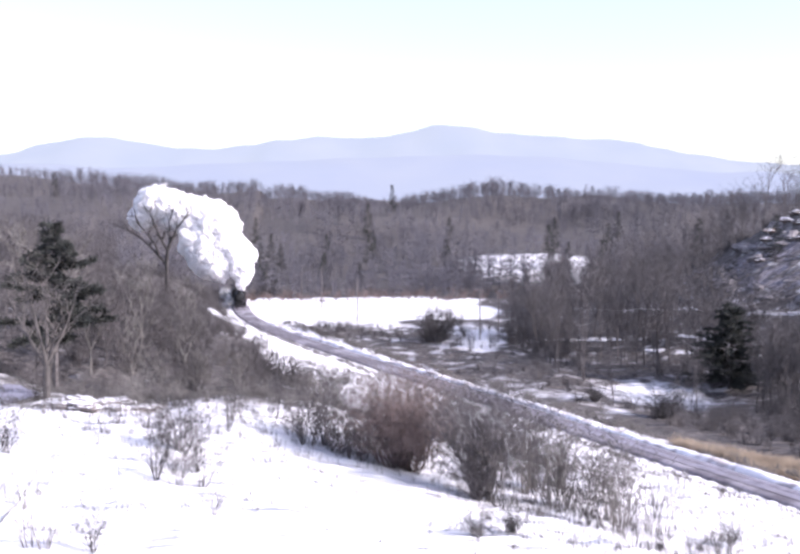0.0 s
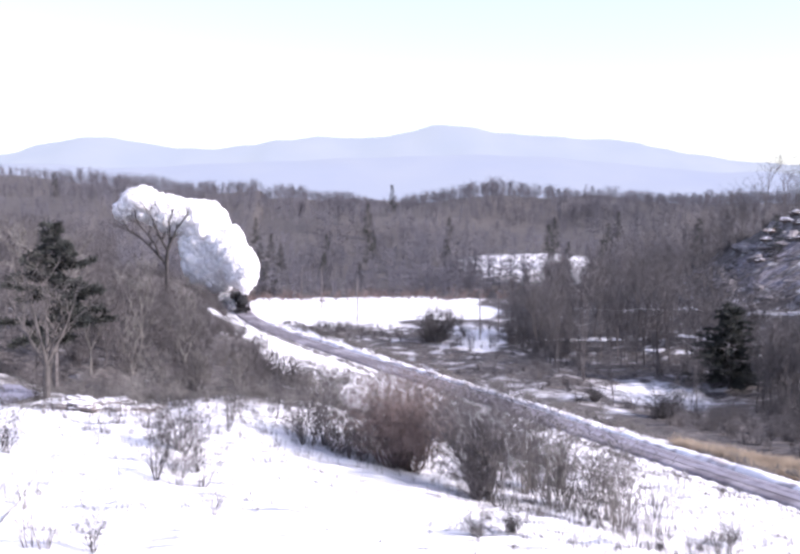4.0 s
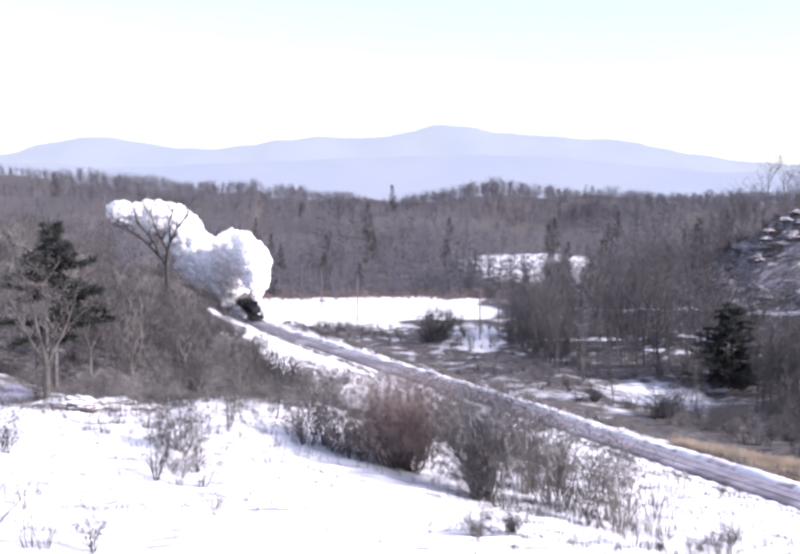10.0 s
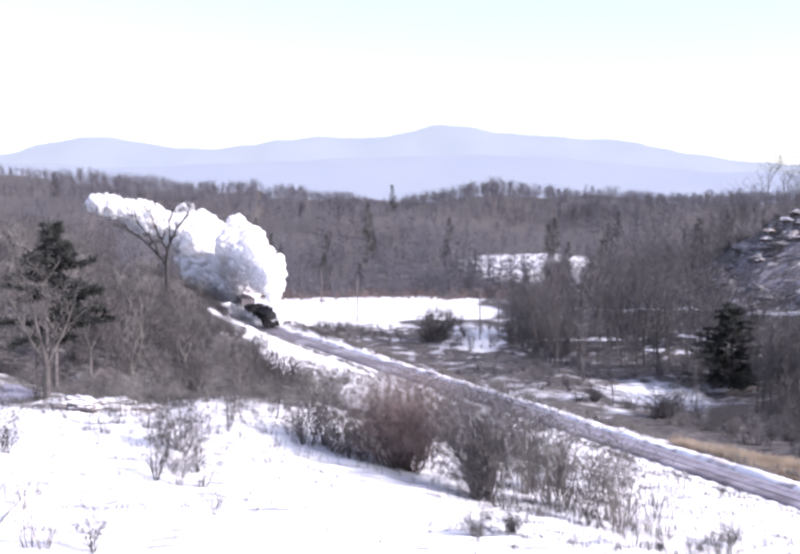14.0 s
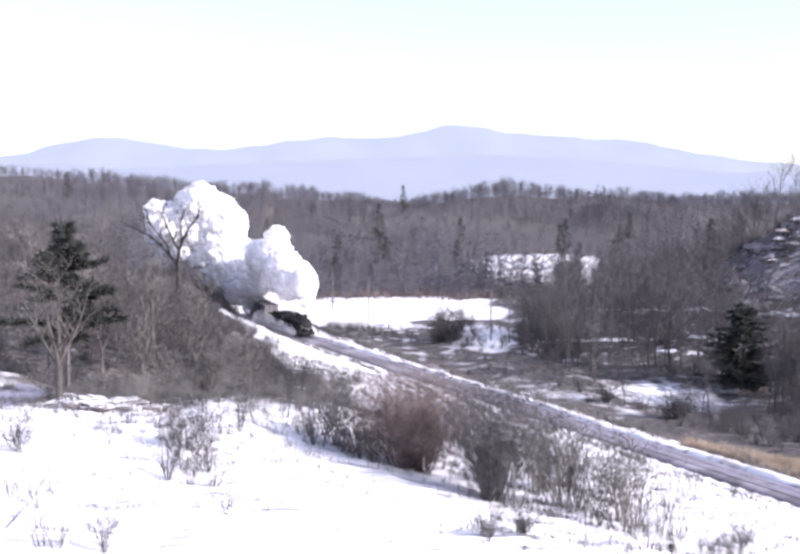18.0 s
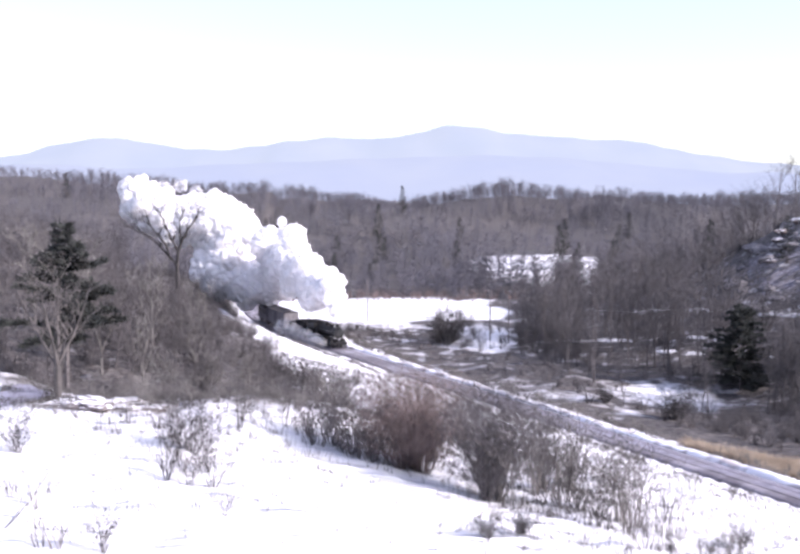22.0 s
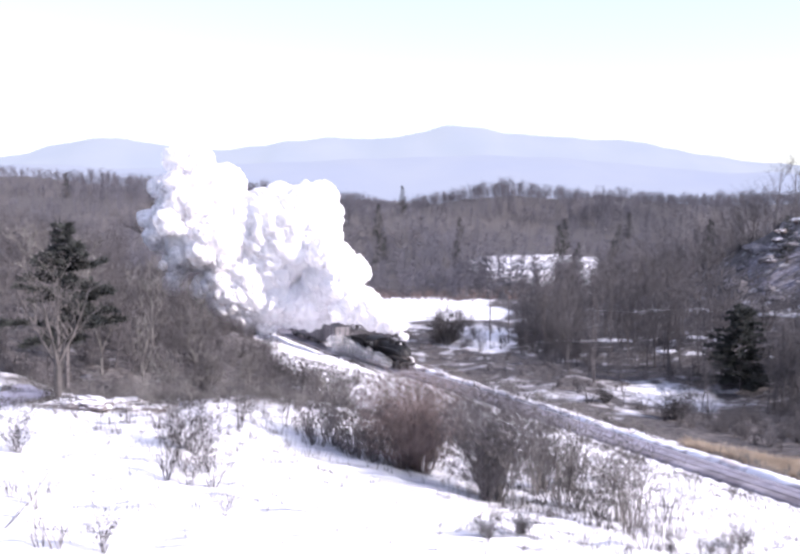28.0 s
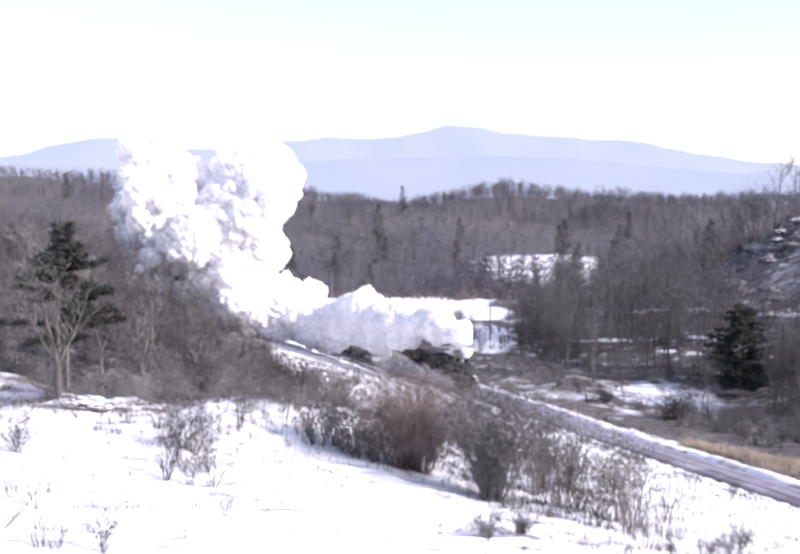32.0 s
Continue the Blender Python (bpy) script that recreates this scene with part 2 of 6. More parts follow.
def tubes(p0, p1, r0, r1, n=3):
    """Tapered n-sided sticks from p0 to p1, as vertices and triangles."""
    p0, p1 = np.asarray(p0, float), np.asarray(p1, float)
    r0, r1 = np.asarray(r0, float), np.asarray(r1, float)
    d = p1 - p0
    d /= np.maximum(np.linalg.norm(d, axis=1, keepdims=True), 1e-6)
    ref = np.where(np.abs(d[:, 2:3]) > 0.9, np.array([[1.0, 0, 0]]), np.array([[0, 0, 1.0]]))
    u = np.cross(d, ref)
    u /= np.linalg.norm(u, axis=1, keepdims=True)
    w = np.cross(d, u)
    a = np.arange(n) * 2 * np.pi / n
    ring = u[:, None] * np.cos(a)[None, :, None] + w[:, None] * np.sin(a)[None, :, None]
    v = np.concatenate([p0[:, None] + ring * r0[:, None, None], p1[:, None] + ring * r1[:, None, None]], axis=1)
    k = len(p0)
    i = np.arange(n)
    j = (i + 1) % n
    t = np.concatenate([np.stack([i, j, j + n], 1), np.stack([i, j + n, i + n], 1)])
    t = (np.arange(k)[:, None, None] * 2 * n + t[None]).reshape(-1, 3)
    return v.reshape(-1, 3), t


def spikes(p0, p1, r0):
    """Sticks that run out to a point: three triangles each."""
    v, _ = tubes(p0, p1, r0, np.zeros(len(p0)), 3)
    v = v.reshape(-1, 6, 3)[:, :4].reshape(-1, 3)
    t = np.array(((0, 1, 3), (1, 2, 3), (2, 0, 3)))
    return v, (np.arange(len(p0))[:, None, None] * 4 + t[None]).reshape(-1, 3)


# ---- the railway line: straight, with a curve at its far end ----
T0, TD = np.array((7.2, 145.0)), np.array((0.4529, -0.8916))
BEND, RADIUS, ARC_END = -58.0, 230.0, -140.0


def track_at(s):
    """Place and heading of the line at s metres (s grows towards the camera's side)."""
    if s >= BEND:
        p = T0 + TD * s
        return p, math.atan2(TD[1], TD[0])
    h0 = math.atan2(TD[1], TD[0])
    c = T0 + TD * BEND
    length = BEND - max(s, ARC_END)
    a = length / RADIUS
    nx, ny = -math.sin(h0), math.cos(h0)
    centre = c + RADIUS * np.array((nx, ny))
    h = h0 - a
    p = centre - RADIUS * np.array((-math.sin(h), math.cos(h)))
    if s < ARC_END:
        p = p - (ARC_END - s) * np.array((math.cos(h), math.sin(h)))
    return p, h


LINE_S = np.concatenate([np.arange(-300, 0, 4.0), np.arange(0, 260, 4.0)])
LINE = np.array([track_at(s)[0] for s in LINE_S])
LINE_H = np.array([track_at(s)[1] for s in LINE_S])


def off_line(x, y):
    """Signed distance from the line (positive on the camera's side) and place along it."""
    x, y = np.asarray(x, float).ravel(), np.asarray(y, float).ravel()
    q, s = np.empty(len(x)), np.empty(len(x))
    for k in range(0, len(x), 20000):
        dx = x[k:k + 20000, None] - LINE[None, :, 0]
        dy = y[k:k + 20000, None] - LINE[None, :, 1]
        i = np.argmin(dx * dx + dy * dy, axis=1)
        r = np.arange(len(i))
        ch, sh = np.cos(LINE_H[i]), np.sin(LINE_H[i])
        q[k:k + 20000] = dx[r, i] * sh - dy[r, i] * ch
        s[k:k + 20000] = LINE_S[i] + dx[r, i] * ch + dy[r, i] * sh
        far = np.hypot(dx[r, i], dy[r, i])
        q[k:k + 20000] = np.where(q[k:k + 20000] >= 0, 1, -1) * np.maximum(np.abs(q[k:k + 20000]), np.where(np.abs(q[k:k + 20000]) < far - 6, far, 0))
    return q, s


def step(a, b, v):
    t = np.clip((v - a) / (b - a), 0, 1)
    return t * t * (3 - 2 * t)


def waves(x, y, size, seed):
    """Smooth uneven waves, about -1 to 1."""
    r = np.random.RandomState(seed)
    out = np.zeros_like(x)
    for k in range(7):
        a, ph = r.uniform(0, 2 * np.pi), r.uniform(0, 2 * np.pi)
        f = 2 * np.pi / size * r.uniform(0.5, 2.2)
        out += np.sin((x * np.cos(a) + y * np.sin(a)) * f + ph) / 7 * 1.7
    return out


def bump(x, y, cx, cy, h, sx, sy=None):
    return h * np.exp(-((x - cx) / sx) ** 2 - ((y - cy) / (sy or sx)) ** 2)


def height(x, y):
    """Height of the ground."""
    x, y = np.asarray(x, float), np.asarray(y, float)
    shape = x.shape
    x, y = x.ravel(), y.ravel()
    q, s = off_line(x, y)
    near = 0.205 * np.clip(q - 4.0, 0, None)
    near = np.where(near > 9, 9 + 3.6 * (1 - np.exp(-(near - 9) / 3.6)), near)
    side = step(3.0, 12.0, q)
    fade = 1 - step(170, 420, y) * 0.6
    z = near * fade
    z += side * (bump(x, y, -88, 175, 6.0, 42, 52) + bump(x, y, -40, 185, 1.5, 20, 40) + bump(x, y, -54, 226, 5.0, 13, 24))
    z -= 4.5 * np.exp(-((y - 104) / 11) ** 2) * step(-2, -16, x) * side
    z += bump(x, y, 0, 0, 12.3, 17)
    z += bump(x, y, -8, 86, 1.9, 10, 9) - bump(x, y, -31, 88, 1.0, 8, 9) + bump(x, y, -35.0, 88, 0.7, 5, 2.5)
    z += 0.10 * waves(x, y, 4.2, 8) * (y < 130)
    # ground levelled under the added shade-coloured sheet
    flattened = np.exp(-np.hypot((x + 35.0) / 8.0, (y - 82.0) / 9.0) ** 6)
    z = z * (1 - flattened) + 10.4 * flattened + bump(x, y, -36, 90.5, 0.85, 7, 1.6)
    z += side * (0.22 * waves(x, y, 9, 3) + 0.35 * waves(x, y, 28, 4))
    f = step(-3.5, -9, q)
    z -= f * 1.6 * (1 - step(-40, -60, q)) * step(-60, -10, s)
    z -= bump(x, y, 47, 150, 1.6, 16, 14) * f
    z += f * (0.25 * waves(x, y, 14, 5) + 0.4 * waves(x, y, 45, 6))
    z += bump(x, y, 94, 222, 25.5, 32, 38)
    z += step(285, 620, y) * (1 - step(720, 1500, y)) * (23.5 + 4.5 * waves(x, y, 170, 7))
    z += bump(x, y, -240, 560, 9, 130, 160) + bump(x, y, 95, 600, 4, 90, 120)
    z += bump(x, y, 45, 345, 5, 45, 40)
    z = np.where((q > -4.5) & (q < 5.5) & (s < 250) & (s > -165), np.minimum(z, np.where(q > 1.8, -0.30 + 0.25 * np.clip(q - 3.2, 0, 2), -0.5)), z)
    return z.reshape(shape)


def hz(x, y):
    return float(height(np.array([x]), np.array([y]))[0])


# ---- the ground: one sheet to the horizon ----
def axis_lines(lo, hi, fine_lo, fine_hi, fine, growth):
    a = list(np.arange(fine_lo, fine_hi, fine))
    st, v = fine, fine_hi
    while v < hi:
        a.append(v)
        st *= growth
        v += st
    a.append(hi)
    st, v = fine, fine_lo - fine
    while v > lo:
        a.insert(0, v)
        st *= growth
        v -= st
    a.insert(0, lo)
    return np.array(a)


def ground_sheet():
    xs = axis_lines(-4600, 4600, -75, 90, 0.9, 1.09)
    ys = axis_lines(-3000, 4600, 20, 300, 0.9, 1.09)
    gx, gy = np.meshgrid(xs, ys)
    z = height(gx, gy)
    v = np.stack([gx, gy, z], -1).reshape(-1, 3)
    nx, ny = len(xs), len(ys)
    i = (np.arange(ny - 1)[:, None] * nx + np.arange(nx - 1)[None]).ravel()
    t = np.concatenate([np.stack([i, i + 1, i + 1 + nx], 1), np.stack([i, i + 1 + nx, i + nx], 1)])
    me = fast_mesh("ground", v, t, M_GROUND, True)
    x, y = v[:, 0], v[:, 1]
    q, s = off_line(x, y)
    w, w2 = waves(x, y, 26, 11), waves(x, y, 9, 12)
    edge = -9 - np.clip(y - 112, 0, None) * 0.295
    lit = (0.17 + 0.12 * step(104, 116, y)) * step(8, 14, q) * (1 - step(40, 52, q)) * step(60, 80, y) * (1 - 0.5 * step(0, 14, x))
    lit = np.maximum(lit, 0.78 * step(10, 15, q) * step(edge + 3, edge - 2, x + 2 * w2) * step(93, 98, y + 1.5 * w2))
    lit = np.maximum(lit, 0.52 * step(72, 82, y) * (1 - step(96, 100, y)) * step(-2, -12, x))
    lit = np.maximum(lit, 0.8 * step(3.8, 5.2, q + 0.5 * w2) * (1 - step(14, 20, q)) * step(-73, -82, s))
    strip = step(-4.6, -6.5, q + 1.2 * w2) * step(-86, -70, s + 6 * w)
    lit = np.maximum(lit, strip * (0.67 + 0.15 * w * (1 - step(20, 32, s)) + 0.12 * w2 + 0.38 * step(18, 32, s)))
    lit = np.maximum(lit, (0.46 + 0.10 * w2) * step(-4.6, -6.5, q) * (1 - step(-16, -24, q + 2 * w2)) * step(-88, -72, s))
    lit = np.maximum(lit, 0.72 * step(-15, -20, q) * step(17, 24, x + 3 * w))
    lit = np.maximum(lit, (0.78 + 0.12 * step(330, 360, y)) * step(276, 282, y + 3 * w))
    field = step(-4, -10, q) * (1 - step(276, 282, y + 3 * w)) * step(226, 231, y + 2 * w2 - 45 * step(3, 9, x)) * (1 - step(20, 24, x + 2 * w2))
    lit = lit * (1 - field)
    glade = np.exp(-(np.hypot((x - 43) / 23, (y - 345) / 42) ** 4)) + 0.85 * np.exp(-(np.hypot((x - 39.0) / 9.5, (y - 153) / 10) ** 4)) + np.exp(-(np.hypot((x - 14.6) / 5, (y - 203) / 20) ** 4))
    lit = lit * (1 - 0.62 * np.clip(glade, 0, 1))
    fall = (26.0 - z.ravel()) / np.maximum(y, 1)
    band = np.exp(-((fall - 0.104 + 0.002 * w) / 0.0018) ** 2) + np.exp(-((fall - 0.133 + 0.002 * w) / 0.0018) ** 2)
    lit = lit - 0.24 * band * step(26, 32, x) * (y < 275) * (y > 150) * (0.6 + 0.4 * w2)
    rock = 0.47 * np.exp(-(np.hypot((x - 77) / 17, (y - 205) / 22) ** 4))
    for key, val in (("litter", lit), ("rock", rock)):
        me.attributes.new(key, "FLOAT", "POINT").data.foreach_set("value", val.astype(np.float32))
    return tagged(new("ground", me), "snow-covered hillside and valley floor with woodland litter", "ground", kind="structure")


ground_sheet()


def frozen_pool():
    """Flat sheet in the snowfield's hollow, shade put into its colour; uneven outline."""
    v, n = [(-35.0, 81.8, 10.46)], 40
    for k in range(n):
        a = 2 * math.pi * k / n
        g = 1 + 0.07 * math.sin(3 * a + 1) + 0.05 * math.sin(7 * a)
        v.append((-35.0 + 5.3 * g * math.cos(a), 81.8 + 6.8 * g * math.sin(a), 10.46))
    me = mesh_of("frozen_pool", v, [(0, 1 + k, 1 + (k + 1) % n) for k in range(n)], M_HOLLOWSHADE)
    tagged(new("frozen_pool", me), "flat lavender sheet in place of shaded snow in a hollow", "ice", kind="structure")


frozen_pool()


def far_mountains():
    """A long ridge beyond the valley."""
    xs = np.arange(-2600, 2601, 20.0)
    peaks = ((-1190, 64, 270), (-330, 56, 330), (-90, 17, 140), (170, 86, 190), (520, 62, 300), (900, 34, 260), (-1900, -30, 420), (1900, -60, 700))
    crest = np.full_like(xs, 216.0)
    for cx, h, w in peaks:
        crest += h * np.exp(-((xs - cx) / w) ** 2)
    crest = crest + 4 * waves(xs, xs * 0, 260, 21) + 2 * waves(xs, xs * 0, 70, 22)
    prof = ((0.0, 3300), (0.25, 3520), (0.55, 3760), (0.85, 3940), (1.0, 4060), (0.7, 4300), (0.0, 4560))
    v = []
    for k, (f, y) in enumerate(prof):
        z = crest * f + (14 * waves(xs, xs * 0 + y, 420, 23) * f * (1 - f) * 4 if 0 < f < 1 else 0)
        v.append(np.stack([xs, np.full_like(xs, y) + 40 * waves(xs, xs * 0, 500, 30 + k), z - 2], -1))
    v = np.concatenate(v)
    n = len(xs)
    i = (np.arange(len(prof) - 1)[:, None] * n + np.arange(n - 1)[None]).ravel()
    t = np.concatenate([np.stack([i, i + 1, i + 1 + n], 1), np.stack([i, i + 1 + n, i + n], 1)])
    tagged(new("backdrop_mountains", fast_mesh("mountains", v, t, M_HILLS, True)), "long mountain ridge with pale blue haze in its colour", "mountains", kind="structure")
    # a lower foothill ridge before it
    low = 105 + 34 * np.exp(-((xs + 350) / 520) ** 2) + 50 * np.exp(-((xs - 320) / 480) ** 2) + 30 * np.exp(-((xs + 1150) / 280) ** 2) + 5 * waves(xs, xs * 0, 300, 41)
    v = np.concatenate([np.stack([xs, np.full_like(xs, y) + 30 * waves(xs, xs * 0, 400, 42), low * f - 2], -1) for f, y in ((0.0, 2700), (0.6, 2900), (1.0, 3080), (0.0, 3280))])
    i = (np.arange(3)[:, None] * n + np.arange(n - 1)[None]).ravel()
    t = np.concatenate([np.stack([i, i + 1, i + 1 + n], 1), np.stack([i, i + 1 + n, i + n], 1)])
    tagged(new("backdrop_foothills", fast_mesh("foothills", v, t, M_FOOT, True)), "low foothills before the mountains, lavender haze in their colour", "hills", kind="structure")


far_mountains()


# ---- trackbed, ties and rails ----
def along(s0, s1, ds, prof, name, material, smooth=False):
    """A profile of (offset, height) drawn along the line; offset is positive on the camera's side."""
    ss = np.arange(s0, s1, ds)
    v, k = [], len(prof)
    for s in ss:
        p, h = track_at(s)
        for o, z in prof:
            v.append((p[0] + o * math.sin(h), p[1] - o * math.cos(h), z))
    f = [(a * k + j, a * k + j + 1, (a + 1) * k + j + 1, (a + 1) * k + j) for a in range(len(ss) - 1) for j in range(k - 1)]
    return mesh_of(name, v, f, material, smooth)


tagged(new("trackbed", along(-150, 240, 3, ((-2.7, -0.55), (-2.1, -0.16), (-1.4, -0.045), (-0.7, -0.035), (0, -0.05), (0.7, -0.035), (1.4, -0.045), (1.75, -0.14), (2.2, -0.60)), "trackbed", M_BALLAST)),
       "grey trackbed dusted with frozen snow", "trackbed", kind="structure")


def strip(name, material, s0, s1, lo, hi, z, seed, label):
    """A low uneven strip along the line between two offsets."""
    ss = np.arange(s0, s1, 0.7)
    w1, w2 = 0.16 * waves(ss, ss * 0, 4.0, seed), 0.16 * waves(ss, ss * 0, 3.2, seed + 1)
    v = []
    for a, s in enumerate(ss):
        p, h = track_at(s)
        thin = 0.5 * (hi - lo) * (1 - float(step(s0, s0 + 25, s)))
        for o, up in ((lo + w1[a] + thin, -0.05), (lo + w1[a] + thin + 0.12, z), (hi + w2[a] - thin - 0.12, z), (hi + w2[a] - thin, -0.05)):
            v.append((p[0] + o * math.sin(h), p[1] - o * math.cos(h), up))
    f = [(a * 4 + j, a * 4 + j + 1, a * 4 + j + 5, a * 4 + j + 4) for a in range(len(ss) - 1) for j in range(3)]
    tagged(new(name, mesh_of(name, v, f, material)), label, "snow", kind="structure")


strip("frozen_snow", M_SHADEDSNOW, 8, 238, -1.7, 0.5, -0.02, 81, "thin frozen snow over the trackbed, bank shade in its lavender colour")


def snow_bank():
    """Snow thrown up along the far side of the line."""
    ss = np.arange(-92, 240, 0.8)
    prof = ((-2.1, -0.6), (-2.3, 0.15), (-2.7, 0.55), (-3.05, 0.66), (-3.5, 0.4), (-4.4, 0.02), (-5.6, -1.9))
    v, k = [], len(prof)
    lump = 0.6 + 0.13 * waves(ss, ss * 0, 2.3, 61) + 0.14 * waves(ss, ss * 0, 6.1, 65) + 0.4 * waves(ss, ss * 0, 17, 62)
    side = 0.32 * waves(ss, ss * 0, 5, 63) + 0.2 * waves(ss, ss * 0, 2.2, 64)
    for a, s in enumerate(ss):
        p, h = track_at(s)
        grown = max(0.12, float(lump[a])) * float(step(-92, -60, s))
        for o, z in prof:
            o += side[a]
            v.append((p[0] + o * math.sin(h), p[1] - o * math.cos(h), z * grown - 0.2 if z > 0 else z - 0.3 * (z < -0.5)))
    f = [(a * k + j, a * k + j + 1, (a + 1) * k + j + 1, (a + 1) * k + j) for a in range(len(ss) - 1) for j in range(k - 1)]
    tagged(new("snow_bank", mesh_of("snow_bank", v, f, M_SNOW, True)), "ploughed snow bank along the railway line", "snow bank", kind="structure")


snow_bank()
RAIL = ((-0.07, -0.17), (-0.07, -0.15), (-0.012, -0.13), (-0.012, -0.035), (-0.036, -0.03), (-0.036, 0.0), (0.036, 0.0), (0.036, -0.03), (0.012, -0.035), (0.012, -0.13), (0.07, -0.15), (0.07, -0.17))
for o in (-0.7535, 0.7535):
    tagged(new("rail", along(-150, 240, 3, tuple((a + o, z) for a, z in RAIL), "rail", M_RAIL)), "rusty steel rail on the trackbed", "rail", "rails of the line", "structure")


# ---- plants ----
def grow(rng, p, d, length, r, depth, out, bend=0.25, forks=3, up=0.15, shrink=0.62):
    """Limbs and twigs: lists of (start, end, r0, r1, depth)."""
    n = 3 if depth > 1 else 2
    for k in range(n):
        d = d + Vector((rng.uniform(-bend, bend), rng.uniform(-bend, bend), rng.uniform(-bend, bend) + up)) * 0.6
        d.normalize()
        e = p + d * (length / n)
        r1 = r * (1 - 0.32 / n * 1.6)
        out.append((tuple(p), tuple(e), r, r1 if depth or k < n - 1 else r * 0.3, depth))
        p, r = e, r1
        if depth > 0 and k > 0 or depth > 2:
            for _ in range(forks if k == n - 1 else max(1, forks - 1)):
                side = Vector((rng.gauss(0, 1), rng.gauss(0, 1), rng.gauss(0, 0.5)))
                nd = (d * 0.75 + side.normalized() * 0.75).normalized()
                grow(rng, p, nd, length * shrink * rng.uniform(0.75, 1.2), r * 0.62, depth - 1, out, bend, forks, up, shrink)


def sticks(segs, name, material, n):
    if not segs:
        return None
    p0, p1, r0, r1 = (np.array([s[i] for s in segs]) for i in range(4))
    v, t = spikes(p0, p1, r0) if n == 1 else tubes(p0, p1, r0, r1, n)
    return fast_mesh(name, v, t, material, n > 4)


def joined(name, pieces):
    """One mesh of several (segments, material, sides)."""
    V, T, I, o = [], [], [], 0
    for k, (segs, _, n) in enumerate(pieces):
        p0, p1, r0, r1 = (np.array([s[i] for s in segs]) for i in range(4))
        v, t = spikes(p0, p1, r0) if n == 1 else tubes(p0, p1, r0, r1, n)
        V.append(v)
        T.append(t + o)
        I.append(np.full(len(t), k, np.int32))
        o += len(v)
    me = fast_mesh(name, np.concatenate(V), np.concatenate(T), pieces[0][1])
    for _, m, _ in pieces[1:]:
        me.materials.append(m)
    me.polygons.foreach_set("material_index", np.concatenate(I))
    return me


def bare_tree(seed, h, trunk_r=0.2, clear=0.35, depth=3, forks=3, material=None, name="bare_tree", spread=0.45, fine=0.016):
    rng = random.Random(seed)
    segs = []
    p, d, r = Vector((0, 0, -0.3)), Vector((0, 0, 1)), trunk_r
    n = 6
    for k in range(n):
        d = (d + Vector((rng.uniform(-0.10, 0.10), rng.uniform(-0.10, 0.10), 0.10))).normalized()
        e = p + d * (h * 0.75 / n)
        segs.append((tuple(p), tuple(e), r, r * 0.86, 9))
        p, r = e, r * 0.86
        if (k + 1) / n > clear:
            for _ in range(2 if k < n - 1 else 3):
                a = rng.uniform(0, 2 * math.pi)
                nd = Vector((math.cos(a), math.sin(a), rng.uniform(0.5, 1.3))) * 1.0
                nd = (nd * spread + d * (1 - spread)).normalized()
                grow(rng, p.copy(), nd, h * rng.uniform(0.22, 0.34), r * 0.55, depth, segs, forks=forks)
    segs = [(a, b, max(r0, fine), max(r1, fine * 0.5), k) for a, b, r0, r1, k in segs]
    thing = new(name)
    part_mesh("trunk", joined("trunk", [([s for s in segs if s[4] >= 9], M_BARK, 7), ([s for s in segs if 2 <= s[4] < 9], M_BARK, 4)]), thing)
    tw = material or M_TWIG
    part_mesh("crown", joined("crown", [([s for s in segs if s[4] == 1], tw, 3), ([s for s in segs if s[4] == 0], tw, 1)]), thing)
    return thing


def shrub(seed, h, stems=26, spread=0.5, material=None, name="shrub", fine=0.007, depth=2, foot=0.25, forks=2):
    rng = random.Random(seed)
    segs = []
    for k in range(stems):
        a, t = rng.uniform(0, 2 * math.pi), rng.uniform(0, 1) ** 0.7 * spread
        d = Vector((math.cos(a) * t, math.sin(a) * t, 1)).normalized()
        p = Vector((math.cos(a) * t * foot * h, math.sin(a) * t * foot * h, -0.15))
        grow(rng, p, d, h * rng.uniform(0.25, 0.78), 0.008 + 0.005 * h, depth, segs, bend=0.2, forks=forks, up=0.08, shrink=0.55)
    segs = [(a, b, max(r0, fine), max(r1, fine * 0.6), k) for a, b, r0, r1, k in segs]
    thing = new(name)
    for piece, m, n, low in (("base", material or M_BARK, 3, True), ("crown", material or M_TWIG, 1, False)):
        part_mesh(piece, sticks([s for s in segs if (s[4] >= depth) == low], piece, m, n), thing)
    for ob in thing.children:
        tagged(ob, kind="stuff")
    return thing


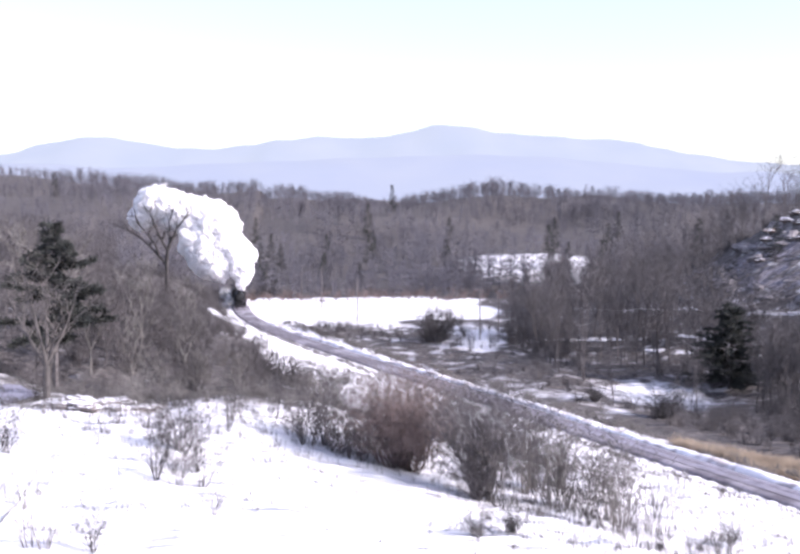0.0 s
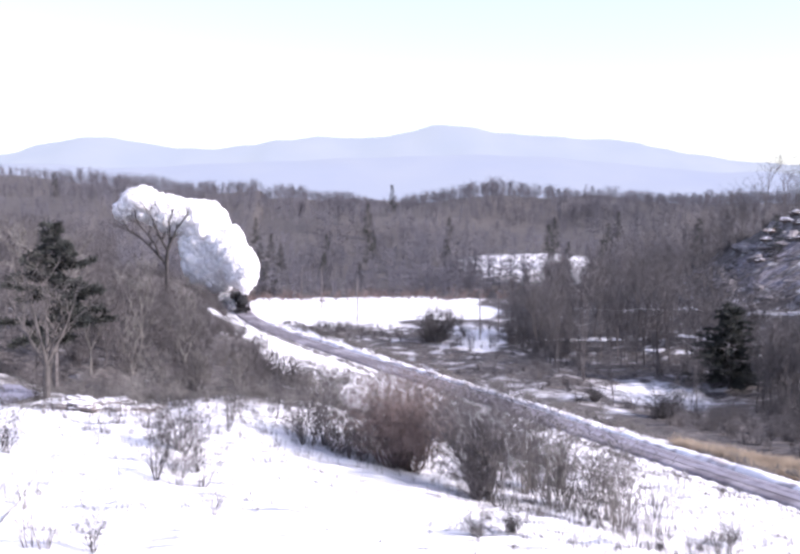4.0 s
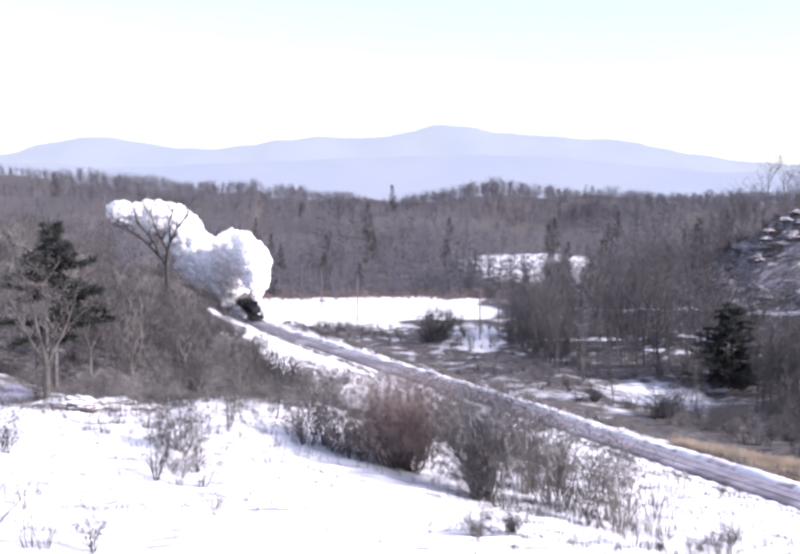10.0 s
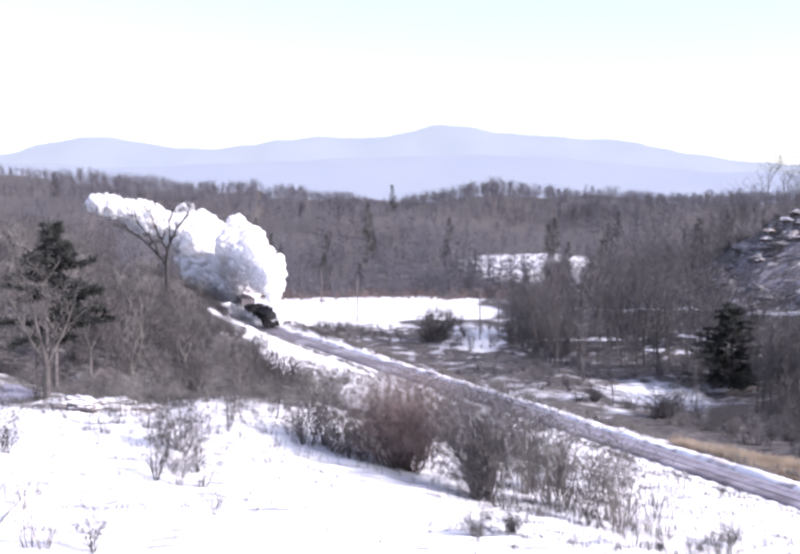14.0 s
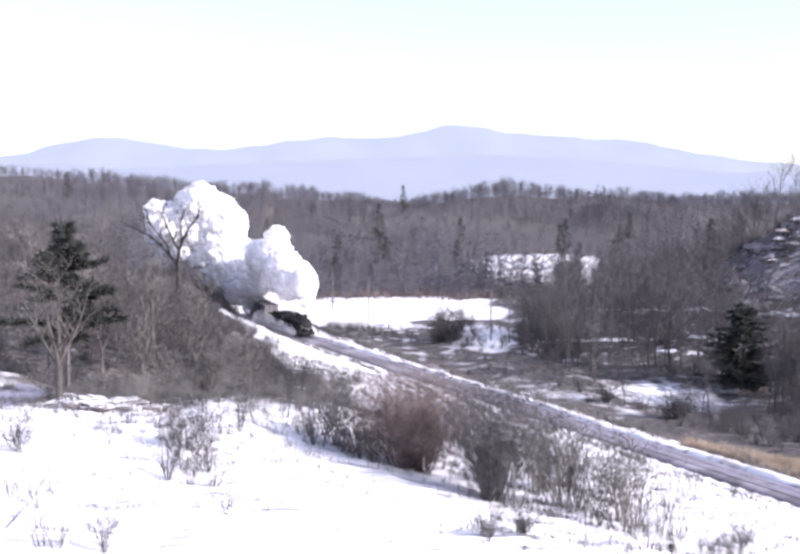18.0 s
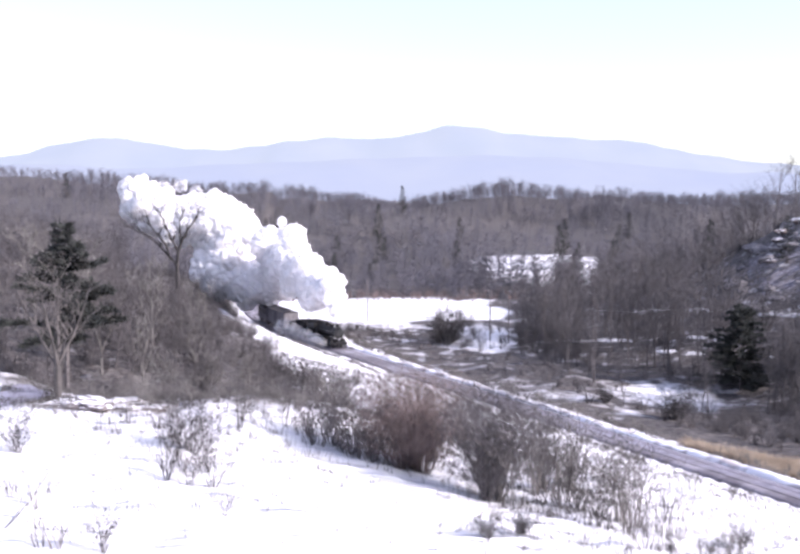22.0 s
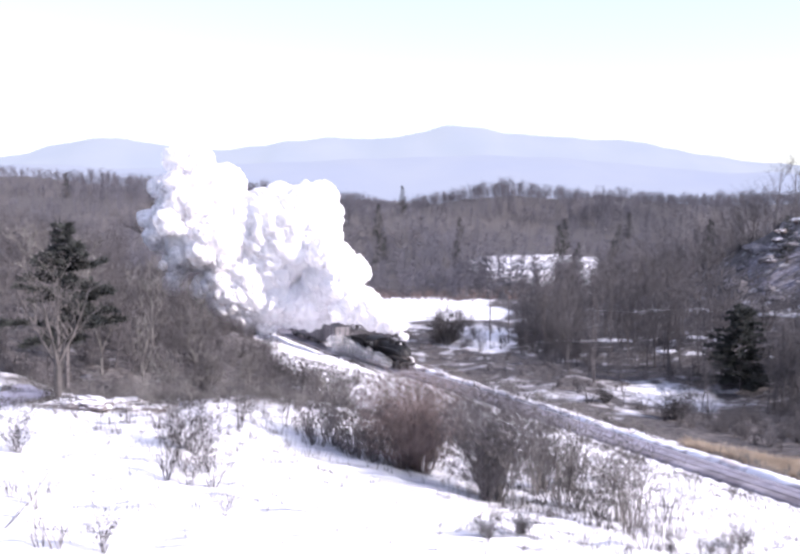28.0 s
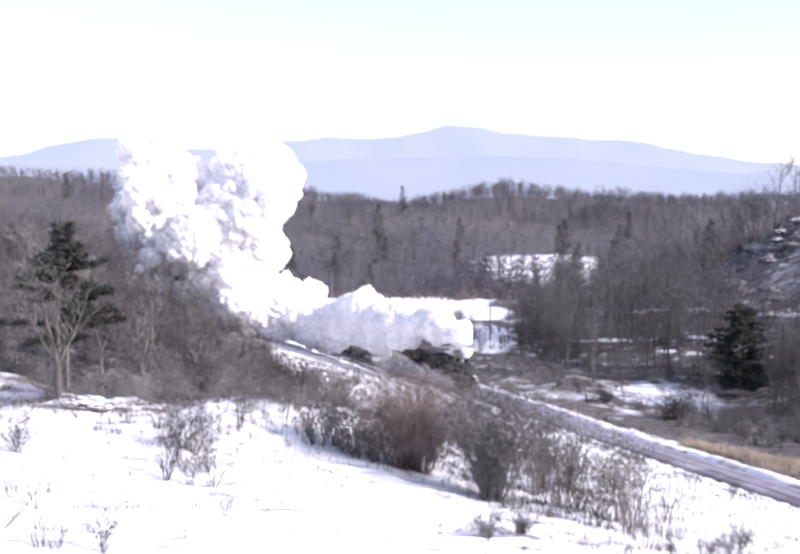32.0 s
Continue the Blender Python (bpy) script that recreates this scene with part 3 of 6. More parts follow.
def pine(seed, h, width=0.22, density=1.0, start=0.08, name="pine_tree", ragged=0.35, tier=0.028, lift=0.45, taper=0.8):
    """A dark conifer: trunk and whorls of drooping boughs set with needle tufts."""
    rng = random.Random(seed)
    trunk = [((0, 0, -0.3), (0.05, 0, h * 0.5), h * 0.014, h * 0.009, 9), ((0.05, 0, h * 0.5), (0, 0.05, h), h * 0.009, 0.02, 9)]
    boughs, tufts = [], []
    z = h * start
    while z < h * 0.99:
        f = (z - h * start) / (h * (1 - start))
        reach = h * width * (1 - f) ** taper + 0.15
        for k in range(6):
            if rng.random() < 0.15:
                continue
            a = rng.uniform(0, 2 * math.pi)
            ln = reach * rng.uniform(1 - ragged, 1 + ragged)
            d = Vector((math.cos(a), math.sin(a), rng.uniform(-0.15, 0.25)))
            p = Vector((0, 0, z))
            e = p + d * ln
            boughs.append((tuple(p), tuple(e), 0.03 + 0.01 * ln, 0.012, 1))
            m = max(3, int(ln * 5 * density))
            for j in range(m):
                g = p.lerp(e, rng.uniform(0.25, 1.05))
                td = (d * 0.6 + Vector((rng.gauss(0, 0.8), rng.gauss(0, 0.8), rng.gauss(0.1, lift)))).normalized()
                l2 = rng.uniform(0.35, 0.8) * (0.5 + 0.05 * h)
                tufts.append((tuple(g), tuple(g + td * l2), 0.10 * (0.6 + 0.03 * h), 0.02, 0))
        z += h * tier + 0.12
    thing = new(name)
    part_mesh("trunk", sticks(trunk, "trunk", M_BARK, 7), thing)
    part_mesh("crown", joined("crown", [(tufts, M_NEEDLE, 1), (boughs, M_DARKBARK, 3)]), thing)
    return thing


USED = set()


def place(master, x, y, size=1.0, turn=0.0, sink=0.0, label="", category="", group="", copy=True):
    m = Matrix.Translation((x, y, hz(x, y) - sink)) @ Matrix.Rotation(turn, 4, "Z") @ Matrix.Scale(size, 4)
    if copy and master.name in USED:
        k = master.scale.copy()
        master.scale = (1, 1, 1)
        ob = copy_thing(master, m)
        master.scale = k
    else:
        USED.add(master.name)
        ob = master
        ob.matrix_basis = m
    return tagged(ob, label, category, group)


def forked_tree(name, seed, h, fork, r, limbs, material, fine, depth=3):
    """A trunk that forks into a few heavy limbs: (turn, lean, share of the height)."""
    rng = random.Random(seed)
    segs, p = [], Vector((0, 0, -0.6))
    for k in range(3):
        e = p + Vector((rng.uniform(-0.05, 0.05), rng.uniform(-0.05, 0.05), 1)) * ((fork + 0.6) / 3)
        segs.append((tuple(p), tuple(e), r * (1 - 0.07 * k), r * (0.93 - 0.07 * k), 9))
        p = e
    for turn, lean, share in limbs:
        q, d, rr = p.copy(), Vector((math.cos(turn) * lean, math.sin(turn) * lean, 1)).normalized(), r * 0.62
        for k in range(5):
            d = (d + Vector((rng.uniform(-0.14, 0.14), rng.uniform(-0.14, 0.14), 0.10))).normalized()
            e = q + d * ((h - fork) * share / 5)
            segs.append((tuple(q), tuple(e), rr, rr * 0.8, 8))
            q, rr = e, rr * 0.8
            for _ in range(1 if k < 1 else 2):
                a = rng.uniform(0, 6.28)
                nd = (d * 0.6 + Vector((math.cos(a), math.sin(a), 0.25)) * 0.7).normalized()
                grow(rng, q.copy(), nd, (h - fork) * rng.uniform(0.20, 0.34), rr * 0.55, depth - 1, segs, bend=0.3, forks=3)
    segs = [(a, b, max(r0, fine), max(r1, fine * 0.6), k) for a, b, r0, r1, k in segs]
    thing = new(name)
    part_mesh("trunk", joined("trunk", [([s for s in segs if s[4] >= 8], material, 7), ([s for s in segs if 2 <= s[4] < 8], material, 4)]), thing)
    part_mesh("crown", joined("crown", [([s for s in segs if s[4] == 1], material, 3), ([s for s in segs if s[4] == 0], material, 1)]), thing)
    return thing


def tall_tree():
    """A trunk with three heavy limbs that part low and spread wide; places are across, deep and up."""
    rng = random.Random(43)
    limbs = (((0, 0, -0.8), (0.05, 0, 4.0), (0.0, 0.1, 7.5), (0.25, 0.1, 9.9), (1.0, -0.3, 11.6), (2.0, -0.5, 13.5), (3.2, -0.4, 15.2), (3.8, 0.2, 16.4)),
             ((0.0, 0, 7.3), (-1.4, 0.4, 8.8), (-3.0, 0.8, 10.4), (-4.8, 1.2, 12.0), (-6.6, 1.0, 13.0), (-7.6, 0.8, 13.5)),
             ((0.25, 0.1, 9.7), (-0.6, -0.5, 11.4), (-1.3, -1.0, 13.3), (-2.0, -1.0, 15.0), (-2.7, -0.6, 16.4)),
             ((-1.4, 0.4, 8.8), (-1.7, -0.6, 10.7), (-2.8, -1.4, 12.4), (-4.2, -1.6, 14.3), (-4.8, -1.2, 15.5)),
             ((0.7, -0.2, 11.1), (0.5, 0.6, 13.0), (0.3, 1.2, 14.9), (0.8, 1.4, 16.4)))
    thing, twigs = new("tall_tree"), []
    for k, pts in enumerate(limbs):
        segs, r = [], (0.46, 0.30, 0.27, 0.21, 0.2)[k]
        n = len(pts) - 1
        for j in range(n):
            r1 = r * (0.9 if k == 0 and j < 2 else 0.78)
            segs.append((pts[j], pts[j + 1], r, r1, 9))
            r = r1
            if pts[j + 1][2] > 10.5 or (k and j > 0):
                p, d = Vector(pts[j + 1]), (Vector(pts[j + 1]) - Vector(pts[j])).normalized()
                for _ in range(5):
                    a = rng.uniform(0, 6.28)
                    nd = (d * 0.7 + Vector((math.cos(a), math.sin(a), 0.3)) * 0.75).normalized()
                    grow(rng, p.copy(), nd, rng.uniform(1.2, 2.3), max(0.07, r * 0.5), 1, twigs, bend=0.3, forks=3)
        part_mesh("trunk" if k == 0 else "limb", sticks(segs, "trunk" if k == 0 else "limb", M_DARKBARK, 7), thing)
    for j in range(26):  # whiskery shoots along the trunk
        p = Vector((0, 0, rng.uniform(2.5, 8.5)))
        a = rng.uniform(0, 6.28)
        grow(rng, p, Vector((math.cos(a), math.sin(a), 0.5)).normalized(), rng.uniform(1.2, 2.8), 0.04, 1, twigs, bend=0.3, forks=2)
    twigs = [(a, b, max(r0, 0.045), max(r1, 0.03), k) for a, b, r0, r1, k in twigs]
    part_mesh("crown", joined("crown", [([s for s in twigs if s[4] == 1], M_DARKBARK, 3), ([s for s in twigs if s[4] == 0], M_DARKBARK, 1)]), thing)
    return thing


# the tall tree on the spur, dark against the steam
place(tall_tree(), -41.3, 184.0, 1.0, 0.0, label="tall dark bare tree with a forked spreading crown on a spur", category="tree", copy=False)
PALE_TREES = [forked_tree("pale_tree", 60 + k, 8.5, 2.6 + 0.5 * k, 0.13, ((0.4 + k, 0.35, 1.0), (2.7 + k, 0.45, 0.95), (4.6 + k, 0.3, 1.0)), M_PALE, 0.034) for k in range(3)]
for k, (x, y, sc) in enumerate(((-33.5, 112, 1.0), (-28.0, 108, 0.9), (-23.5, 113, 0.8), (-30.5, 122, 1.05), (-20.5, 106, 0.7), (-38.0, 119, 1.1), (-27.0, 131, 0.9), (-41.5, 129, 1.1), (-17.5, 111, 0.65), (-36.0, 106, 1.0), (-45.0, 124, 1.2), (-24.5, 103, 0.7))):
    place(PALE_TREES[k % 3], x, y, sc, k * 1.1, 0.1, "slender pale-barked bare tree in the thicket", "tree", "pale trees in the thicket")
# crooked tree and pine at the edge of the snowfield
place(forked_tree("crooked_tree", 7, 11.5, 3.4, 0.36, ((2.8, 0.75, 0.95), (0.4, 0.5, 0.8), (4.4, 0.45, 0.8), (1.4, 0.2, 1.0)), M_GREYBARK, 0.026), -28.6, 83.6, 0.84, 0.0, label="grey bare tree with low crooked limbs beside the snowfield", category="tree", copy=False)
place(pine(8, 17.4, 0.22, 9.5, 0.36, ragged=0.95, tier=0.034, lift=0.45), -32.5, 97.5, 1.0, 0.0, label="ragged dark green pine among bare trees", category="pine", copy=False)
# dark conifer across the line
place(pine(9, 13.2, 0.34, 9.0, 0.06, ragged=0.6, taper=0.6), 50.4, 158.0, 1.0, 0.0, label="dense dark green conifer at the woodland edge", category="conifer", copy=False)
# woods
TREES = [bare_tree(100 + k, 13.0, 0.15, 0.25, 2, 3, None, "bare_tree", 0.5, 0.026) for k in range(7)]
PINES = [pine(200 + k, 12.0, 0.2, 0.6) for k in range(2)]
SHRUBS = [shrub(300 + k, 3.0, 30, 0.6, None, fine=0.016) for k in range(4)]
SAPLINGS = [shrub(340 + k, 3.0, 12, 0.5, M_PALE, fine=0.0125, name="sapling") for k in range(4)]
ALDERS = [shrub(360 + k, 5.5, 22, 0.5, None, fine=0.009, name="alder_thicket", depth=3, foot=0.08, forks=3) for k in range(3)]
RUSSET = [shrub(320 + k, 5.4, 52, 0.55, M_RUSSET, fine=0.0095, name="russet_bush", depth=3, foot=0.2, forks=3) for k in range(2)]
WEEDS = [shrub(400 + k, 3.0, 7, 0.6, M_PALE, fine=0.016, name="weed") for k in range(3)]
SPARSE = [shrub(380 + k, 3.4, 11, 0.85, M_DARKBARK, fine=0.016, name="sparse_shrub", depth=3, foot=0.04, forks=2) for k in range(3)]

DARK = [shrub(390 + k, 3.4, 20, 0.8, M_DARKBARK, fine=0.032, name="dark_bush", depth=3, foot=0.06) for k in range(2)]


def scatter(masters, n, xr, yr, ok, size, label, category, group, seed, gap=1.5):
    plant(masters, spots(n, xr, yr, ok, size, seed, gap), n, label, category, group)


def spots(n, xr, yr, ok, size, seed, gap):
    r = random.Random(seed)
    done = []
    for _ in range(n * 14):
        if len(done) >= n:
            break
        x, y = r.uniform(*xr), r.uniform(*yr)
        q, s = (float(a[0]) for a in off_line([x], [y]))
        if ok(x, y, q, s) and all(abs(x - d[0]) + abs(y - d[1]) >= gap for d in done):
            done.append((x, y, r.uniform(*size), r.uniform(0, 6.28)))
    return done


def thing_arrays(master, every=1):
    """Vertices and triangles of a plant's parts, joined; only one in so many twigs of the crown."""
    V, T, o = [], [], 0
    for c in master.children:
        me = c.data
        v = np.empty(len(me.vertices) * 3, np.float32)
        me.vertices.foreach_get("co", v)
        t = np.empty(len(me.polygons) * 3, np.int32)
        me.loops.foreach_get("vertex_index", t)
        v, t = v.reshape(-1, 3), t.reshape(-1, 3)
        if every > 1 and c.name.startswith("crown"):
            v = v.reshape(-1, 4, 3)[::every].reshape(-1, 3)
            t = t[:len(v) // 4 * 3]
        V.append(v)
        T.append(t + o)
        o += len(v)
    return np.concatenate(V), np.concatenate(T)


def woodland(name, bases, places, material, label):
    """Many plants past counting, in one mesh."""
    V, T, o = [], [], 0
    zs = height(np.array([p[0] for p in places]), np.array([p[1] for p in places]))
    for k, ((x, y, sc, a), z) in enumerate(zip(places, zs)):
        v, t = bases[k % len(bases)]
        c, s = math.cos(a) * sc, math.sin(a) * sc
        V.append(np.stack([v[:, 0] * c - v[:, 1] * s + x, v[:, 0] * s + v[:, 1] * c + y, v[:, 2] * sc + z], 1))
        T.append(t + o)
        o += len(v)
    tagged(new(name, fast_mesh(name, np.concatenate(V), np.concatenate(T), material)), label, "woodland", kind="stuff")


def plant(masters, places, keep, label, category, group):
    """The nearest places get things of their own; the rest is handed back."""
    places = sorted(places, key=lambda d: d[1])
    for k, (x, y, sc, a) in enumerate(places[:keep]):
        place(masters[k % len(masters)], x, y, sc, a, 0.05, label, category, group)
    return places[keep:]


TREE_DATA = [thing_arrays(t) for t in TREES]
SHRUB_DATA = [thing_arrays(t, 2) for t in SHRUBS]


def by_conifer(x, y):
    """Places kept clear: before the conifer and below the snowy glade."""
    return (y < 160 and abs(x / y - 0.318) < 0.028) or (y > 208 and 0.055 < x / y < 0.150)


def off_rock(x, y):
    return math.hypot((x - 77) / 15, (y - 203) / 20) > 1


# wood on the spur between the snowfield and the line
rest = plant(TREES, spots(260, (-95, -20), (102, 230), lambda x, y, q, s: q > 16 and x < -0.262 * y and (x < -0.275 * y or y < 135), (0.42, 0.75), 1, 1.8), 78,
             "slender bare grey-brown tree in the wood", "tree", "trees of the wood on the spur")
low = plant(SHRUBS, spots(330, (-62, -6), (93, 185), lambda x, y, q, s: q > 12 and x < -8 - max(0, y - 112) * 0.295, (0.7, 1.3), 2, 1.3), 60,
            "grey-brown tangled thicket shrub", "shrub", "thicket below the snowfield")
low += plant(SHRUBS, spots(260, (-78, -37), (186, 248), lambda x, y, q, s: q > 5.0, (0.5, 1.0), 22, 1.4), 0, "", "", "")
for k, (x, y, sc) in enumerate(((4.2, 199, 1.0), (9.5, 188, 0.8), (-14.9, 211, 0.7), (-12.5, 210, 0.9), (-9.5, 209, 0.8), (-6, 208, 0.85), (-3, 205, 0.8), (0, 204, 0.7), (-17, 213, 0.6), (12.5, 184, 0.7))):
    place(SHRUBS[k % 4], x, y, sc, k, 0.1, "dark leafless bush at the snowy field's edge", "bush", "bushes at the field's edge")
plant(TREES, spots(70, (-60, -24), (122, 183), lambda x, y, q, s: q > 14 and -0.32 * y < x < -0.208 * y, (0.30, 0.50), 27, 1.8), 60,
      "small bare grey tree on the brushy spur", "tree", "small trees on the spur")
low += plant(SHRUBS, spots(170, (-60, -18), (112, 183), lambda x, y, q, s: q > 13 and -0.33 * y < x < -0.19 * y, (0.9, 1.5), 28, 1.6), 10,
             "tangled grey-brown brush on the spur", "shrub", "brush on the spur")
low += plant(SHRUBS, spots(120, (-66, -38), (226, 296), lambda x, y, q, s: 3.4 < q < 22 and x < -0.165 * y - 1.0, (0.7, 1.25), 41, 1.3), 0, "", "", "")
low += plant(SHRUBS, spots(46, (-22, 2), (198, 217), lambda x, y, q, s: -16 < q < -5 and x > -20, (0.35, 0.72), 42, 1.2), 0, "", "", "")
low += plant(SHRUBS, spots(80, (-50, -22), (196, 264), lambda x, y, q, s: 5.2 < q < 15 and s < -72, (0.25, 0.5), 44, 1.0), 0, "", "", "")
low += plant(SHRUBS, spots(90, (32, 66), (108, 146), lambda x, y, q, s: q < -16.5 and not (abs(x - 37) < 9 and y > 126), (0.4, 0.85), 45, 1.3), 0, "", "", "")
low += plant(SHRUBS, spots(190, (36, 68), (102, 146), lambda x, y, q, s: q < -15.5 and not (abs(x - 39) < 9 and y > 138), (0.55, 1.05), 57, 1.0), 0, "", "", "")
edge = spots(230, (-46, 30), (272, 292), lambda x, y, q, s: y > 268 + 0.25 * abs(x + 8) ** 0.8, (0.35, 0.85), 43, 0.8)
low += plant(SHRUBS, spots(34, (10, 23), (184, 216), lambda x, y, q, s: q < -18, (0.35, 0.8), 29, 1.5), 20,
      "dark leafless bush in the snowy field", "bush", "bushes in the snowy field")
low += plant(SHRUBS, spots(44, (4, 16), (196, 242), lambda x, y, q, s: 0.024 < x / y < 0.062, (0.4, 0.8), 56, 1.3), 26,
      "brown leafless bush standing in the snowy field", "bush", "brown bushes in the snowy field")
# wood across the line
rest += plant(TREES, spots(430, (20, 130), (138, 274), lambda x, y, q, s: q < -17 and x > 23 + max(0, 236 - y) * 0.03 and off_rock(x, y) and not by_conifer(x, y) and not (abs(x - 39) < 9 and abs(y - 154) < 10), (0.45, 0.92), 3, 2.0), 95,
              "slender bare grey tree in the valley wood", "tree", "trees of the valley wood")
low += plant(SHRUBS, spots(420, (20, 95), (118, 262), lambda x, y, q, s: q < -14 and x > 21 and off_rock(x, y) and not by_conifer(x, y) and not (abs(x - 39) < 9 and abs(y - 154) < 10), (0.5, 1.2), 4, 1.4), 40,
             "grey-brown brush at the woodland edge", "shrub", "brush at the woodland edge")
low += plant(SHRUBS, spots(60, (-26, 24), (145, 218), lambda x, y, q, s: -26 < q < -8 and s > -86 and not (x < 8 and y > 222), (0.3, 0.75), 14, 1.8), 34,
      "low dark brush along the railway line", "shrub", "brush along the line")
plant(TREES, spots(46, (17, 34), (184, 208), lambda x, y, q, s: 0.104 < x / y < 0.165 and q < -18, (0.45, 0.8), 51, 1.5), 46,
      "bare grey tree where the wood meets the field", "tree", "trees where the wood meets the field")
low += plant(SHRUBS, spots(60, (17, 34), (180, 208), lambda x, y, q, s: 0.104 < x / y < 0.165 and q < -18, (0.6, 1.2), 52, 1.2), 0, "", "", "")
low += plant(SHRUBS, spots(70, (-18, -6.5), (94, 124), lambda x, y, q, s: q > 10 and x > -15.5 - 0.25 * (y - 94), (0.85, 1.3), 53, 1.1), 12,
             "dense dark brush below the snowfield's edge", "shrub", "brush below the snowfield")
woodland("wood_trees", TREE_DATA, rest, M_TWIG, "crowded bare grey trees of the winter wood")
woodland("field_edge_brush", SHRUB_DATA, edge, M_RUSSET, "low brown brush along the snowy field's far edge")
woodland("wood_brush", SHRUB_DATA, low, M_TWIG, "tangled grey-brown underbrush of the winter wood")
for k, (x, y, sc) in enumerate(((47, 330, 1.1), (52, 322, 0.8), (-22, 300, 0.9), (74, 205, 0.8), (66, 230, 0.9))):
    place(PINES[k % 2], x, y, sc, k, 0, "dark pine standing among bare trees", "pine", "pines in the wood")
scatter(TREES, 34, (48, 66), (138, 166), lambda x, y, q, s: q < -22 and not by_conifer(x, y), (0.5, 0.85), "slender bare grey tree beside the frozen creek", "tree", "trees beside the creek", 33, 2.0)
for k, (x, y, sc) in enumerate(((56.5, 158.0, 0.6), (60.5, 160.0, 0.55))):
    place(PINES[k], x, y, sc, k * 2.0, 0, "small dark conifer at the woodland edge", "conifer", "small conifers at the woodland edge")
scatter(TREES, 22, (50, 61), (136, 151), lambda x, y, q, s: x / y > 0.352 and q < -20, (0.55, 0.85), "slender bare grey tree beside the frozen creek", "tree", "trees beside the creek", 58, 1.4)
scatter(TREES, 26, (24, 52), (156, 215), lambda x, y, q, s: q < -24 and x > 24 and not by_conifer(x, y), (0.9, 1.2), "tall bare grey tree in the valley wood", "tree", "tall trees of the valley wood", 35, 3.0)
# skyline trees on the rocky hill
for k, (x, y, sc) in enumerate(((79, 226, 1.0), (84, 228, 0.95), (76, 232, 0.7), (90, 224, 0.85))):
    place(TREES[k], x, y, sc, k * 1.7, 0, "tall bare tree on the rocky hilltop", "tree", "trees on the rocky hilltop")


def snow_bench(u0, u1, fall, seed):
    """A narrow snow-covered shelf along the wooded slope, keeping level as seen from the hill."""
    us = np.arange(u0, u1, 0.0022)
    far = np.arange(120, 290, 0.5)
    v = []
    big = 0.75 + 0.35 * waves(us * 200, us * 0, 4, seed)
    off = 0.6 * waves(us * 200, us * 0, 5, seed + 1)
    for k, u in enumerate(us):
        ok = (26.0 - height(u * far, far)) / far <= fall
        y = float(far[int(np.argmax(ok))]) + off[k]
        z = hz(u * y, y)
        end = min(1.0, k / 3, (len(us) - 1 - k) / 3)
        for dy, up in ((-0.8, -0.3), (-0.5, 0.22 * big[k] * end), (0.0, 0.36 * big[k] * end), (0.9, 0.26 * end), (1.6, -0.4)):
            v.append((u * y, y + dy, z + up))
    f = [(a * 5 + j, a * 5 + j + 1, a * 5 + j + 6, a * 5 + j + 5) for a in range(len(us) - 1) for j in range(4)]
    tagged(new("snow_bench", mesh_of("snow_bench", v, f, M_CLEANSNOW, True)), "narrow snow-covered shelf on the wooded slope", "snow", kind="structure")


for k, (u0, u1, fall) in enumerate(((0.228, 0.250, 0.104), (0.278, 0.292, 0.104), (0.330, 0.405, 0.1085), (0.140, 0.218, 0.134), (0.266, 0.290, 0.131), (0.236, 0.260, 0.1445), (0.266, 0.294, 0.1465), (0.334, 0.360, 0.150))):
    snow_bench(u0, u1, fall, 300 + 7 * k)


